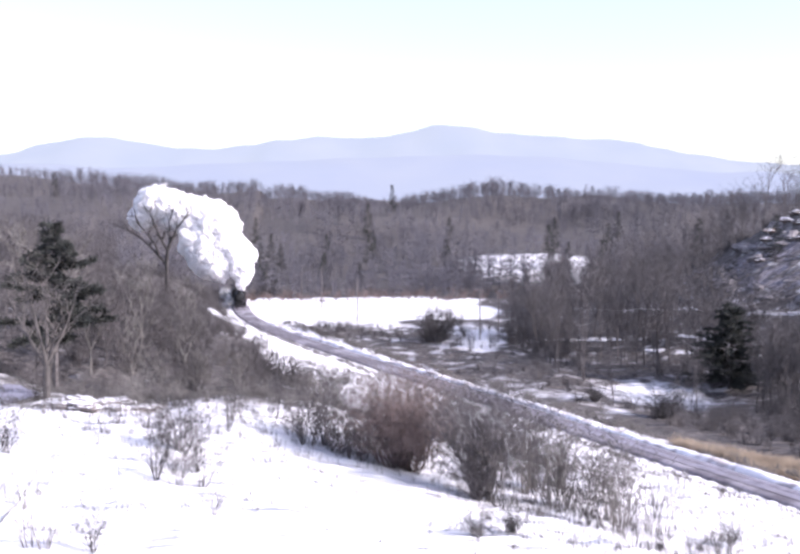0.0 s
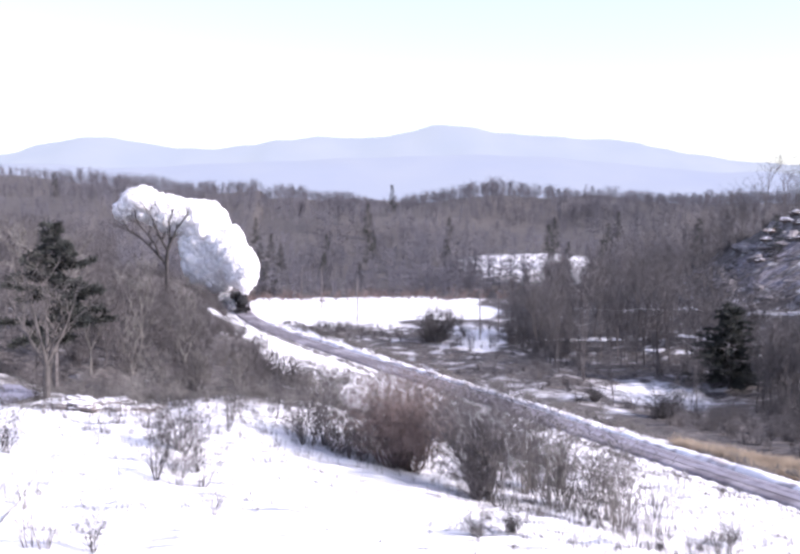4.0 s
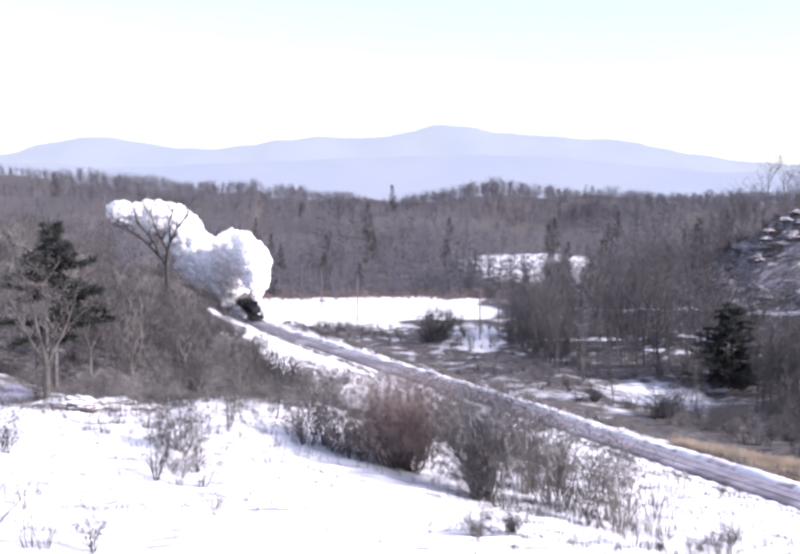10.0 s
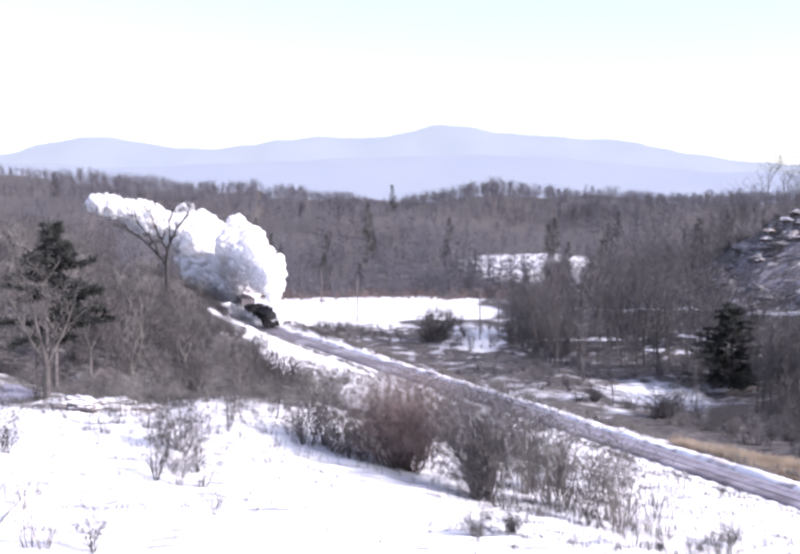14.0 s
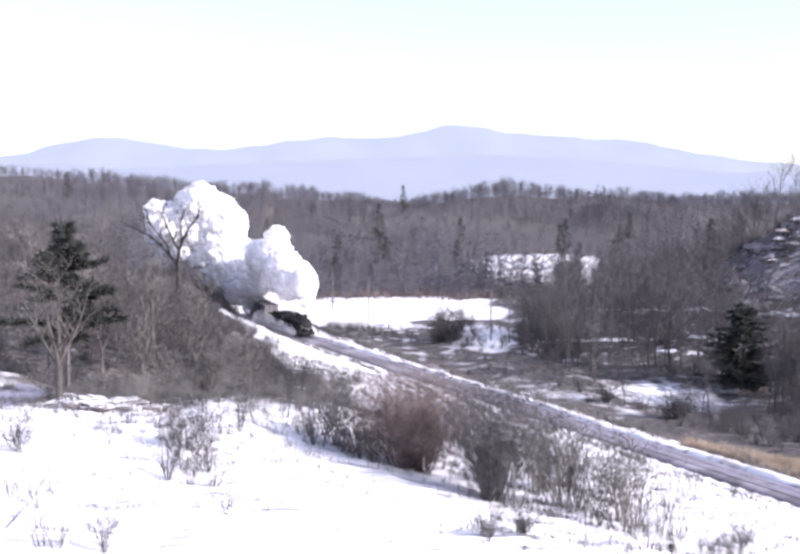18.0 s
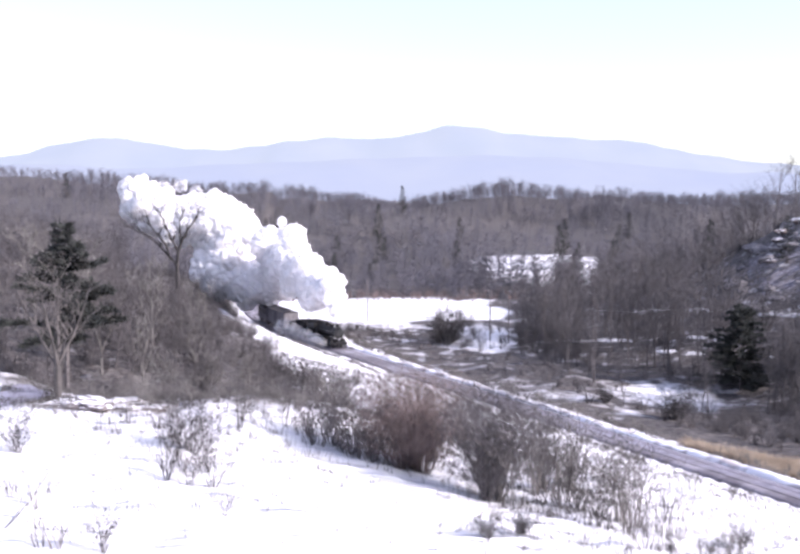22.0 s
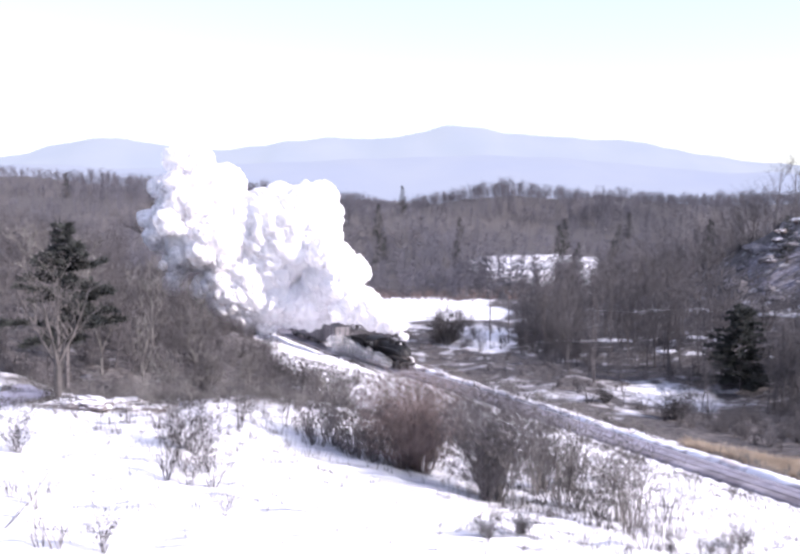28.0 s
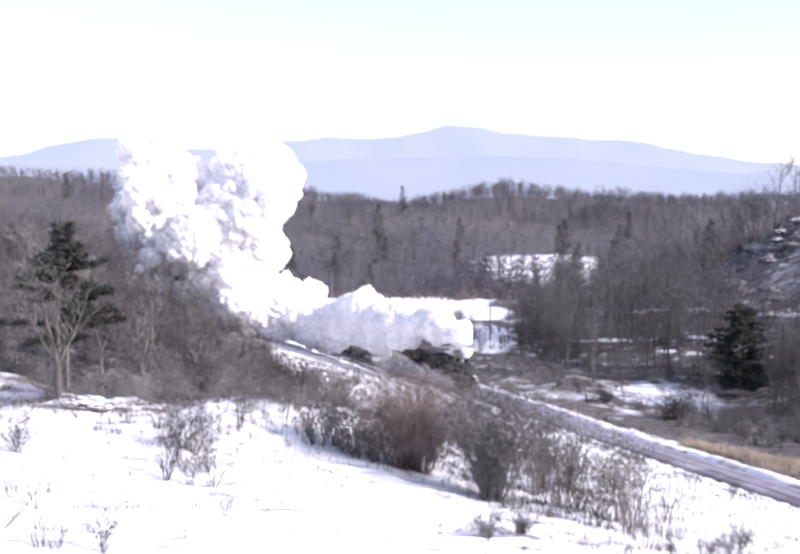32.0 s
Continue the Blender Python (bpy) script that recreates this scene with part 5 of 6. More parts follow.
# ---- train ----
def locomotive():
    """Front coupler at x = 0, rearwards along -x, rail top at z = 0."""
    loco = new("steam_locomotive")
    bm = bmesh.new()
    add_cyl(bm, (-2.6, 0, 2.75), (-1, 0, 0), 0.92, 1.02, 7.0, 28)
    part("boiler", bm, M_BLACK, loco)
    bm = bmesh.new()
    add_cyl(bm, (-0.95, 0, 2.75), (-1, 0, 0), 0.95, 0.95, 1.7, 28, 0.03)
    part("smokebox", bm, M_GREY, loco, "graphite grey smokebox")
    bm = bmesh.new()
    add_cyl(bm, (-0.96, 0, 2.75), (1, 0, 0), 0.78, 0.55, 0.16, 24, 0.02)
    part("smokebox_door", bm, M_GREY, loco)
    bm = bmesh.new()
    add_cyl(bm, (-1.75, 0, 3.6), (0, 0, 1), 0.30, 0.36, 0.75, 18)
    add_cyl(bm, (-1.75, 0, 4.33), (0, 0, 1), 0.42, 0.40, 0.10, 18)
    part("smokestack", bm, M_BLACK, loco)
    for x, r in ((-4.0, 0.42), (-6.0, 0.48)):
        bm = bmesh.new()
        add_cyl(bm, (x, 0, 3.6), (0, 0, 1), r, r * 0.95, 0.45, 18)
        add_cyl(bm, (x, 0, 4.05), (0, 0, 1), r * 0.95, r * 0.5, 0.18, 18)
        part("sand_dome" if x > -5 else "steam_dome", bm, M_BLACK, loco)
    bm = bmesh.new()
    add_box(bm, -12.2, -9.4, -1.5, 1.5, 1.55, 3.7, 0.04)
    cab = part("cab", bm, M_BLACK, loco)
    bm = bmesh.new()
    for k in range(8):
        a0, a1 = math.pi * k / 8, math.pi * (k + 1) / 8
        vs = [bm.verts.new((x, 1.6 * math.cos(a), 3.68 + 0.5 * math.sin(a))) for a in (a0, a1) for x in (-12.6, -9.2)]
        vs += [bm.verts.new((x, 1.55 * math.cos(a), 3.62 + 0.5 * math.sin(a))) for a in (a0, a1) for x in (-12.6, -9.2)]
        for f in ((0, 1, 3, 2), (4, 6, 7, 5), (0, 4, 5, 1), (2, 3, 7, 6), (0, 2, 6, 4), (1, 5, 7, 3)):
            bm.faces.new([vs[i] for i in f])
    part("cab_roof", bm, M_BLACK, loco)
    for y in (-1.504, 1.504):
        for x in (-11.5, -10.4):
            bm = bmesh.new()
            add_box(bm, x - 0.4, x + 0.4, y - 0.01, y + 0.01, 2.75, 3.4)
            part("window_pane", bm, M_GLASS, cab)
    bm = bmesh.new()
    add_box(bm, -9.5, -8.0, -1.15, 1.15, 1.3, 3.1, 0.1)
    part("firebox", bm, M_BLACK, loco)
    for y in (-1, 1):
        bm = bmesh.new()
        add_box(bm, -9.4, -1.2, y * 1.3 - 0.25, y * 1.3 + 0.25, 1.95, 2.01)
        part("running_board", bm, M_BLACK, loco)
        bm = bmesh.new()
        add_cyl(bm, (-1.5, y * 1.2, 0.85), (-1, 0, 0), 0.42, 0.42, 1.25, 18, 0.03)
        add_cyl(bm, (-1.45, y * 1.2, 1.42), (-1, 0, 0), 0.25, 0.25, 1.15, 16, 0.02)
        part("cylinder", bm, M_BLACK, loco)
        bm = bmesh.new()
        add_box(bm, -8.6, -3.9, y * 0.98 - 0.04, y * 0.98 + 0.04, 0.56, 0.68)
        part("side_rod", bm, M_STEEL, loco, "worn steel side rod")
        bm = bmesh.new()
        add_box(bm, -1.15, -1.05, y * 0.5 - 0.03, y * 0.5 + 0.03, 1.2, 2.3)
        part("brace", bm, M_BLACK, loco)
        bm = bmesh.new()
        add_cyl(bm, (-9.0, y * 1.0, 2.95), (1, 0, 0), 0.03, 0.03, 7.2, 8)
        part("handrail", bm, M_STEEL, loco)
        bm = bmesh.new()
        add_cyl(bm, (-5.0, y * 1.25, 1.75), (-1, 0, 0), 0.24, 0.24, 2.6, 14, 0.03)
        part("air_tank", bm, M_BLACK, loco)
    bm = bmesh.new()
    add_box(bm, -9.6, -0.6, -0.6, 0.6, 0.95, 1.35)
    part("frame", bm, M_BLACK, loco)
    bm = bmesh.new()
    add_box(bm, -0.75, -0.45, -1.4, 1.4, 0.8, 1.15, 0.02)
    part("pilot_beam", bm, M_BLACK, loco)
    for k in range(9):
        y = -1.2 + 0.3 * k
        bm = bmesh.new()
        add_cyl(bm, (-0.5, y, 0.82), (0.45 - abs(y) * 0.22, 0, -0.62), 0.045, 0.05, 0.78, 6)
        part("pilot_bar", bm, M_BLACK, loco)
    bm = bmesh.new()
    add_box(bm, -0.5, 0.05, -0.16, 0.16, 0.72, 1.0, 0.03)
    part("coupler", bm, M_BLACK, loco)
    bm = bmesh.new()
    add_cyl(bm, (-1.1, 0, 3.55), (1, 0, 0), 0.24, 0.24, 0.4, 18, 0.02)
    lamp = part("headlight", bm, M_BLACK, loco)
    bm = bmesh.new()
    add_cyl(bm, (-0.71, 0, 3.55), (1, 0, 0), 0.19, 0.19, 0.03, 18)
    part("lens", bm, M_GLASS, lamp)
    bm = bmesh.new()
    add_cyl(bm, (-2.9, 0, 3.7), (0, 0, 1), 0.22, 0.12, 0.32, 14)
    part("bell", bm, M_STEEL, loco, "worn brass bell")
    wheels = []
    for x in (-4.0, -5.5, -7.0, -8.5):
        wheels.append((wheelset(loco, x, 0.70, 12, "driving_wheelset"), 0.70))
    wheels.append((wheelset(loco, -1.9, 0.40, 8, "pilot_wheelset"), 0.40))
    return loco, wheels


def wheelset(parent, x, r, spokes, name):
    bm = bmesh.new()
    add_cyl(bm, (0, -0.85, 0), (0, 1, 0), 0.09, 0.09, 1.7, 10)
    for y in (-0.82, 0.68):
        n = 28
        for k in range(n):
            a0, a1 = 2 * math.pi * k / n, 2 * math.pi * (k + 1) / n
            vs = [bm.verts.new((rr * math.cos(a), yy, rr * math.sin(a))) for a in (a0, a1) for rr in (r * 0.84, r) for yy in (y, y + 0.14)]
            for f in ((0, 1, 5, 4), (2, 6, 7, 3), (0, 4, 6, 2), (1, 3, 7, 5)):
                bm.faces.new([vs[i] for i in f])
        add_cyl(bm, (0, y - 0.02, 0), (0, 1, 0), r * 0.24, r * 0.24, 0.18, 12)
        for k in range(spokes):
            a = 2 * math.pi * k / spokes
            add_cyl(bm, (0, y + 0.07, 0), (math.cos(a), 0, math.sin(a)), 0.045, 0.04, r * 0.9, 4)
    ob = part(name, bm, M_BLACK, parent)
    ob.location = (x, 0, r)
    return ob


def tender():
    t = new("tender")
    bm = bmesh.new()
    add_box(bm, -9.2, -0.4, -1.45, 1.45, 1.2, 2.9, 0.05)
    part("tank", bm, M_BLACK, t)
    bm = bmesh.new()
    for y in (-1.4, 1.4):
        add_box(bm, -5.6, -0.5, y - 0.03, y + 0.03, 2.9, 3.5)
    add_box(bm, -5.65, -5.58, -1.4, 1.4, 2.9, 3.5)
    part("coal_boards", bm, M_BLACK, t)
    bm = bmesh.new()
    r = random.Random(3)
    for _ in range(90):
        p = Vector((r.uniform(-5.4, -0.8), r.uniform(-1.25, 1.25), 2.9 + r.uniform(0, 0.55)))
        bmesh.ops.create_icosphere(bm, subdivisions=1, radius=r.uniform(0.15, 0.32), matrix=Matrix.Translation(p))
    part("coal_load", bm, M_BLACK, t)
    bm = bmesh.new()
    add_box(bm, -9.5, 0, -1.4, 1.4, 0.98, 1.2)
    part("underframe", bm, M_BLACK, t)
    ws = []
    for x in (-1.4, -3.0, -6.4, -8.0):
        ws.append((wheelset(t, x, 0.42, 8, "wheelset"), 0.42))
    for x in (-2.2, -7.2):
        for y in (-1.0, 1.0):
            bm = bmesh.new()
            add_box(bm, x - 1.2, x + 1.2, y - 0.06, y + 0.06, 0.42, 0.72, 0.03)
            part("truck_frame", bm, M_BLACK, t)
    return t, ws


def boxcar():
    c = new("boxcar")
    L = 13.0
    bm = bmesh.new()
    add_box(bm, -L, -0.7, -1.45, 1.45, 1.15, 4.05, 0.03)
    body = part("body", bm, M_CAR, c)
    bm = bmesh.new()
    vs = [bm.verts.new((x, y, z)) for x in (-L - 0.15, -0.55) for y, z in ((-1.58, 4.02), (0, 4.45), (1.58, 4.02), (1.58, 3.95), (0, 4.37), (-1.58, 3.95))]
    for k in range(6):
        bm.faces.new((vs[k], vs[(k + 1) % 6], vs[6 + (k + 1) % 6], vs[6 + k]))
    bm.faces.new(vs[:6])
    bm.faces.new(vs[6:][::-1])
    part("roof", bm, M_CARDARK, c, "dark tarred roof")
    bm = bmesh.new()
    add_box(bm, -L, -0.7, -0.3, 0.3, 4.5, 4.56)
    part("running_board", bm, M_CARDARK, c)
    for y in (-1.475, 1.475):
        bm = bmesh.new()
        add_box(bm, -L / 2 - 1.3, -L / 2 + 0.6, y - 0.04, y + 0.04, 1.2, 3.85, 0.01)
        door = part("side_door", bm, M_CARDARK, c, "dark sliding door")
        bm = bmesh.new()
        add_box(bm, -L / 2 + 0.3, -L / 2 + 0.38, y * 1.03 - 0.03, y * 1.03 + 0.03, 2.1, 2.7)
        part("handle", bm, M_STEEL, door)
        for k in range(9):
            x = -0.75 - k * (L - 0.8) / 8
            if abs(x + L / 2 + 0.35) < 1.0:
                continue
            bm = bmesh.new()
            add_box(bm, x - 0.05, x + 0.05, y - 0.035, y + 0.035, 1.2, 3.95)
            part("side_post", bm, M_CARDARK, c)
        bm = bmesh.new()
        add_box(bm, -L, -0.7, y - 0.03, y + 0.03, 1.12, 1.28)
        part("side_sill", bm, M_CARDARK, c)
    for x in (-0.67, -L - 0.03):
        for y in (-1.38, -0.5, 0.5, 1.38):
            bm = bmesh.new()
            add_box(bm, x - 0.04, x + 0.04, y - 0.06, y + 0.06, 1.2, 4.0)
            part("end_post", bm, M_CARDARK, c)
    bm = bmesh.new()
    add_box(bm, -L - 0.4, 0, -1.2, 1.2, 0.95, 1.14)
    part("underframe", bm, M_CARDARK, c)
    ws = []
    for x in (-1.7, -3.3, -L + 2.6, -L + 1.0):
        ws.append((wheelset(c, x, 0.42, 8, "wheelset"), 0.42))
    for x in (-2.5, -L + 1.8):
        for y in (-1.0, 1.0):
            bm = bmesh.new()
            add_box(bm, x - 1.2, x + 1.2, y - 0.06, y + 0.06, 0.42, 0.72, 0.03)
            part("truck_frame", bm, M_CARDARK, c)
    return c, ws


def caboose():
    """A short closed car with an open platform at its tail."""
    c = new("caboose")
    L = 11.2
    bm = bmesh.new()
    add_box(bm, -L + 1.5, -0.7, -1.4, 1.4, 1.15, 3.75, 0.03)
    body = part("body", bm, M_CAR, c)
    bm = bmesh.new()
    vs = [bm.verts.new((x, y, z)) for x in (-L - 0.1, -0.5) for y, z in ((-1.55, 3.74), (-0.7, 4.0), (0, 4.08), (0.7, 4.0), (1.55, 3.74), (1.55, 3.66), (0, 3.98), (-1.55, 3.66))]
    for k in range(8):
        bm.faces.new((vs[k], vs[(k + 1) % 8], vs[8 + (k + 1) % 8], vs[8 + k]))
    bm.faces.new(vs[:8])
    bm.faces.new(vs[8:][::-1])
    part("roof", bm, M_CARDARK, c, "dark tarred roof")
    for y in (-1.42, 1.42):
        for x in (-2.4, -4.6, -7.0, -8.8):
            bm = bmesh.new()
            add_box(bm, x - 0.36, x + 0.36, y - 0.03, y + 0.03, 2.3, 3.15, 0.01)
            w = part("window", bm, M_CARDARK, body)
            bm = bmesh.new()
            add_box(bm, x - 0.28, x + 0.28, y * 1.022 - 0.008, y * 1.022 + 0.008, 2.38, 3.07)
            part("pane", bm, M_GLASS, w)
        for x in (-L + 0.08, -L + 1.44):
            bm = bmesh.new()
            add_cyl(bm, (x, y * 0.93, 1.15), (0, 0, 1), 0.04, 0.04, 2.55, 8)
            part("platform_post", bm, M_CARDARK, c)
        bm = bmesh.new()
        add_box(bm, -L, -0.7, y - 0.03, y + 0.03, 1.1, 1.24)
        part("side_sill", bm, M_CARDARK, c)
    bm = bmesh.new()
    add_box(bm, -L, -L + 0.05, -1.32, 1.32, 2.0, 2.06)
    for k in range(7):
        add_cyl(bm, (-L + 0.025, -1.3 + k * 0.433, 1.15), (0, 0, 1), 0.02, 0.02, 0.88, 6)
    part("railing", bm, M_CARDARK, c)
    bm = bmesh.new()
    add_cyl(bm, (-6.2, 0.6, 3.95), (0, 0, 1), 0.1, 0.1, 0.7, 10)
    part("smoke_pipe", bm, M_CARDARK, c)
    bm = bmesh.new()
    add_box(bm, -L - 0.3, 0, -1.25, 1.25, 0.95, 1.14)
    part("underframe", bm, M_CARDARK, c)
    ws = []
    for x in (-1.7, -3.3, -L + 2.9, -L + 1.3):
        ws.append((wheelset(c, x, 0.42, 8, "wheelset"), 0.42))
    for x in (-2.5, -L + 2.1):
        for y in (-1.0, 1.0):
            bm = bmesh.new()
            add_box(bm, x - 1.2, x + 1.2, y - 0.06, y + 0.06, 0.42, 0.72, 0.03)
            part("truck_frame", bm, M_CARDARK, c)
    return c, ws


LOCO, LOCO_WHEELS = locomotive()
tagged(LOCO, "black steam locomotive running under white steam", "locomotive")
TENDER, TENDER_WHEELS = tender()
tagged(TENDER, "black tender loaded with coal behind the engine", "tender")
BOXCAR, BOXCAR_WHEELS = boxcar()
tagged(BOXCAR, "weathered grey old boxcar with a dark sliding door", "boxcar")
CABOOSE, CABOOSE_WHEELS = caboose()
tagged(CABOOSE, "weathered grey caboose with an open platform at its tail", "caboose")


# ---- steam ----
def puff_mesh(seed, rough=0.30, fine=4):
    r = random.Random(seed)
    bm = bmesh.new()
    bmesh.ops.create_icosphere(bm, subdivisions=fine, radius=1.0)
    off = Vector((r.uniform(0, 90), r.uniform(0, 90), r.uniform(0, 90)))
    for v in bm.verts:
        d = v.co.normalized()
        b = 0.0
        for f, a in ((1.3, 0.24), (2.6, 0.16), (5.2, 0.09), (10.4, 0.03)):
            b += a * (abs(noise.noise(d * f + off)) * 2 - 0.45)
        v.co = d * (0.95 + b * rough / 0.30)
    me = bpy.data.meshes.new("puff")
    bm.to_mesh(me)
    bm.free()
    me.polygons.foreach_set("use_smooth", [True] * len(me.polygons))
    return me


PUFFS = [puff_mesh(k, 0.19, 5) for k in range(5)]
TUFTS = [puff_mesh(30 + k, 0.26, 4) for k in range(4)]
WISPS = [puff_mesh(50 + k, 0.45, 4) for k in range(3)]
DRIFT = [puff_mesh(70 + k, 0.34, 4) for k in range(3)]
for meshes, m in ((PUFFS, M_STEAM), (TUFTS, M_TUFT), (WISPS, M_WISP), (DRIFT, M_HAZE)):
    for me in meshes:
        me.materials.append(m)
rs = random.Random(14)
for k in range(13):
    ob = new("drain_steam", DRIFT[k % 3])
    ob.parent = LOCO
    tagged(ob, "thin white steam drifting from the cylinders")
    ob.location = (-3.0 - k * 1.55, -2.2 - 0.07 * k + rs.uniform(-0.3, 0.3), 0.9 + 0.07 * k + rs.uniform(-0.2, 0.5))
    ob.rotation_euler = (rs.uniform(0, 6), rs.uniform(-0.2, 0.2), rs.uniform(-0.2, 0.2))
    g = 0.8 + 0.07 * k
    ob.scale = (g * 1.9, g * 0.9, g)
for x, y, z, g in ((-2.2, 1.9, 0.7, 0.4), (-3.2, 2.1, 1.1, 0.5), (-4.2, 2.2, 1.4, 0.45)):
    ob = new("drain_steam", TUFTS[0])
    ob.parent = LOCO
    tagged(ob, "white steam spurting from the far cylinder")
    ob.location, ob.scale = (x, y, z), (g, g * 0.8, g * 1.1)
PLUME = new("steam_plume")
tagged(PLUME, "billowing white steam trailing from the smokestack", "steam")
SPINE = []


def steam_at(t, *rounds):
    """The cloud's spine at a time: places and radii from the stack outwards."""
    SPINE.append((t, rounds))


steam_at(0, (-38.4, 255.1, 5.1, 1.1), (-38.6, 255.3, 8.5, 2.5), (-39.6, 255.8, 12.2, 4.0), (-42.6, 256.3, 16.0, 4.5), (-44.6, 256.8, 10.9, 4.0), (-47.7, 257.0, 12.8, 4.8), (-48.9, 257.0, 17.2, 5.3), (-44.5, 257.0, 20.4, 3.5), (-55.1, 257.0, 23.5, 3.9), (-60.1, 257.0, 26.0, 3.8), (-64.0, 257.0, 21.6, 2.1))
steam_at(3, (-35.9, 246.2, 5.5, 1.1), (-36.9, 247.2, 8.4, 2.7), (-39.1, 249.7, 11.3, 4.2), (-41.3, 252.5, 17.4, 4.2), (-44.3, 255.0, 9.2, 4.2), (-47.6, 256.0, 11.0, 5.0), (-48.1, 256.0, 15.4, 5.3), (-46.8, 256.0, 21.0, 4.5), (-54.3, 256.0, 22.9, 2.8), (-63.6, 256.0, 26.6, 4.2), (-66.2, 256.0, 21.6, 2.3))
steam_at(6, (-33.7, 237.3, 5.6, 0.9), (-33.6, 239.2, 9.0, 2.6), (-37.5, 243.5, 9.3, 4.3), (-41.9, 248.7, 13.2, 5.6), (-43.4, 253.1, 7.4, 4.2), (-48.0, 254.9, 9.2, 5.0), (-49.2, 254.9, 13.5, 5.5), (-47.9, 254.9, 20.4, 4.5), (-56.6, 254.9, 21.6, 2.4), (-65.3, 254.9, 24.8, 1.9), (-70.8, 254.9, 27.2, 1.3))
steam_at(9, (-31.4, 228.6, 4.7, 0.9), (-32.3, 231.3, 8.4, 2.7), (-34.0, 237.5, 12.6, 3.5), (-38.3, 245.0, 13.4, 5.3), (-40.6, 251.3, 7.5, 4.9), (-45.4, 253.9, 8.0, 5.2), (-47.8, 253.9, 11.1, 5.7), (-50.3, 253.9, 14.2, 4.7), (-55.7, 253.9, 21.7, 3.0), (-61.9, 253.9, 22.3, 1.8), (-66.5, 253.9, 23.5, 1.2))
steam_at(11, (-29.4, 222.5, 4.7, 0.9), (-30.4, 225.7, 9.1, 2.7), (-33.4, 233.3, 14.0, 4.1), (-39.7, 242.4, 14.7, 5.9), (-39.8, 250.0, 7.6, 5.1), (-44.6, 253.2, 7.4, 5.2), (-47.7, 253.2, 10.5, 5.2), (-49.5, 253.2, 14.2, 4.7), (-54.4, 253.2, 21.7, 3.1), (-65.5, 253.2, 22.9, 2.0), (-71.6, 253.2, 23.5, 1.6))
steam_at(13, (-26.8, 216.2, 4.8, 0.8), (-28.1, 220.0, 8.8, 2.6), (-31.3, 229.0, 13.7, 4.0), (-37.5, 239.8, 16.0, 6.3), (-38.3, 248.7, 7.7, 4.9), (-43.9, 252.5, 7.5, 5.2), (-47.6, 252.5, 10.6, 5.6), (-47.5, 252.5, 18.6, 6.2), (-54.2, 252.5, 20.5, 3.6), (-65.9, 252.5, 23.5, 1.8), (-73.3, 252.5, 25.4, 1.0))
steam_at(14.5, (-24.5, 211.2, 4.8, 0.8), (-25.6, 215.5, 8.6, 2.7), (-30.1, 225.6, 11.1, 5.1), (-36.0, 237.7, 16.1, 6.3), (-37.0, 247.8, 6.6, 4.9), (-42.6, 252.0, 7.5, 5.6), (-47.5, 252.0, 8.1, 5.6), (-48.0, 252.0, 18.0, 7.4), (-53.5, 252.0, 18.0, 4.1), (-66.4, 252.0, 23.9, 1.7), (-73.7, 252.0, 25.4, 0.9))
steam_at(17, (-20.7, 202.8, 5.1, 0.8), (-21.7, 206.2, 9.8, 2.6), (-26.0, 214.5, 11.3, 4.4), (-30.2, 224.3, 16.1, 4.6), (-32.8, 232.5, 8.6, 5.2), (-38.5, 236.0, 9.8, 6.5), (-42.5, 236.0, 13.9, 7.6), (-44.1, 236.0, 21.4, 6.5), (-46.3, 236.0, 25.4, 4.9), (-49.9, 236.0, 15.6, 6.2), (-54.1, 236.0, 20.8, 4.4))
steam_at(19, (-17.9, 195.9, 5.7, 0.8), (-19.3, 199.9, 9.8, 2.7), (-24.6, 209.6, 10.2, 4.7), (-29.2, 221.2, 14.3, 5.4), (-33.1, 230.9, 7.9, 5.4), (-39.1, 235.0, 8.1, 6.0), (-43.7, 235.0, 13.2, 7.1), (-44.1, 235.0, 21.0, 5.8), (-49.2, 235.0, 25.6, 5.2), (-52.8, 235.0, 18.7, 6.3), (-59.1, 235.0, 22.1, 4.6))
steam_at(21, (-14.8, 188.8, 5.3, 0.7), (-16.4, 193.5, 9.5, 2.8), (-21.0, 204.7, 10.6, 4.8), (-27.7, 218.1, 16.0, 6.0), (-29.7, 229.3, 8.8, 5.2), (-37.2, 234.0, 9.0, 6.4), (-43.2, 234.0, 10.5, 6.6), (-44.0, 234.0, 17.6, 6.4), (-49.6, 234.0, 24.4, 5.5), (-55.4, 234.0, 22.2, 6.0), (-62.2, 234.0, 26.2, 4.4))
steam_at(23, (-9.9, 181.5, 5.6, 0.7), (-12.0, 184.9, 9.5, 3.1), (-17.0, 192.9, 10.5, 4.5), (-23.7, 202.6, 17.7, 5.8), (-24.2, 210.6, 10.7, 4.3), (-32.8, 214.0, 10.4, 5.4), (-38.8, 214.0, 11.5, 6.5), (-32.9, 214.0, 18.3, 6.9), (-34.9, 214.0, 22.5, 6.1), (-43.1, 214.0, 21.4, 6.1), (-56.8, 214.0, 27.9, 3.8))
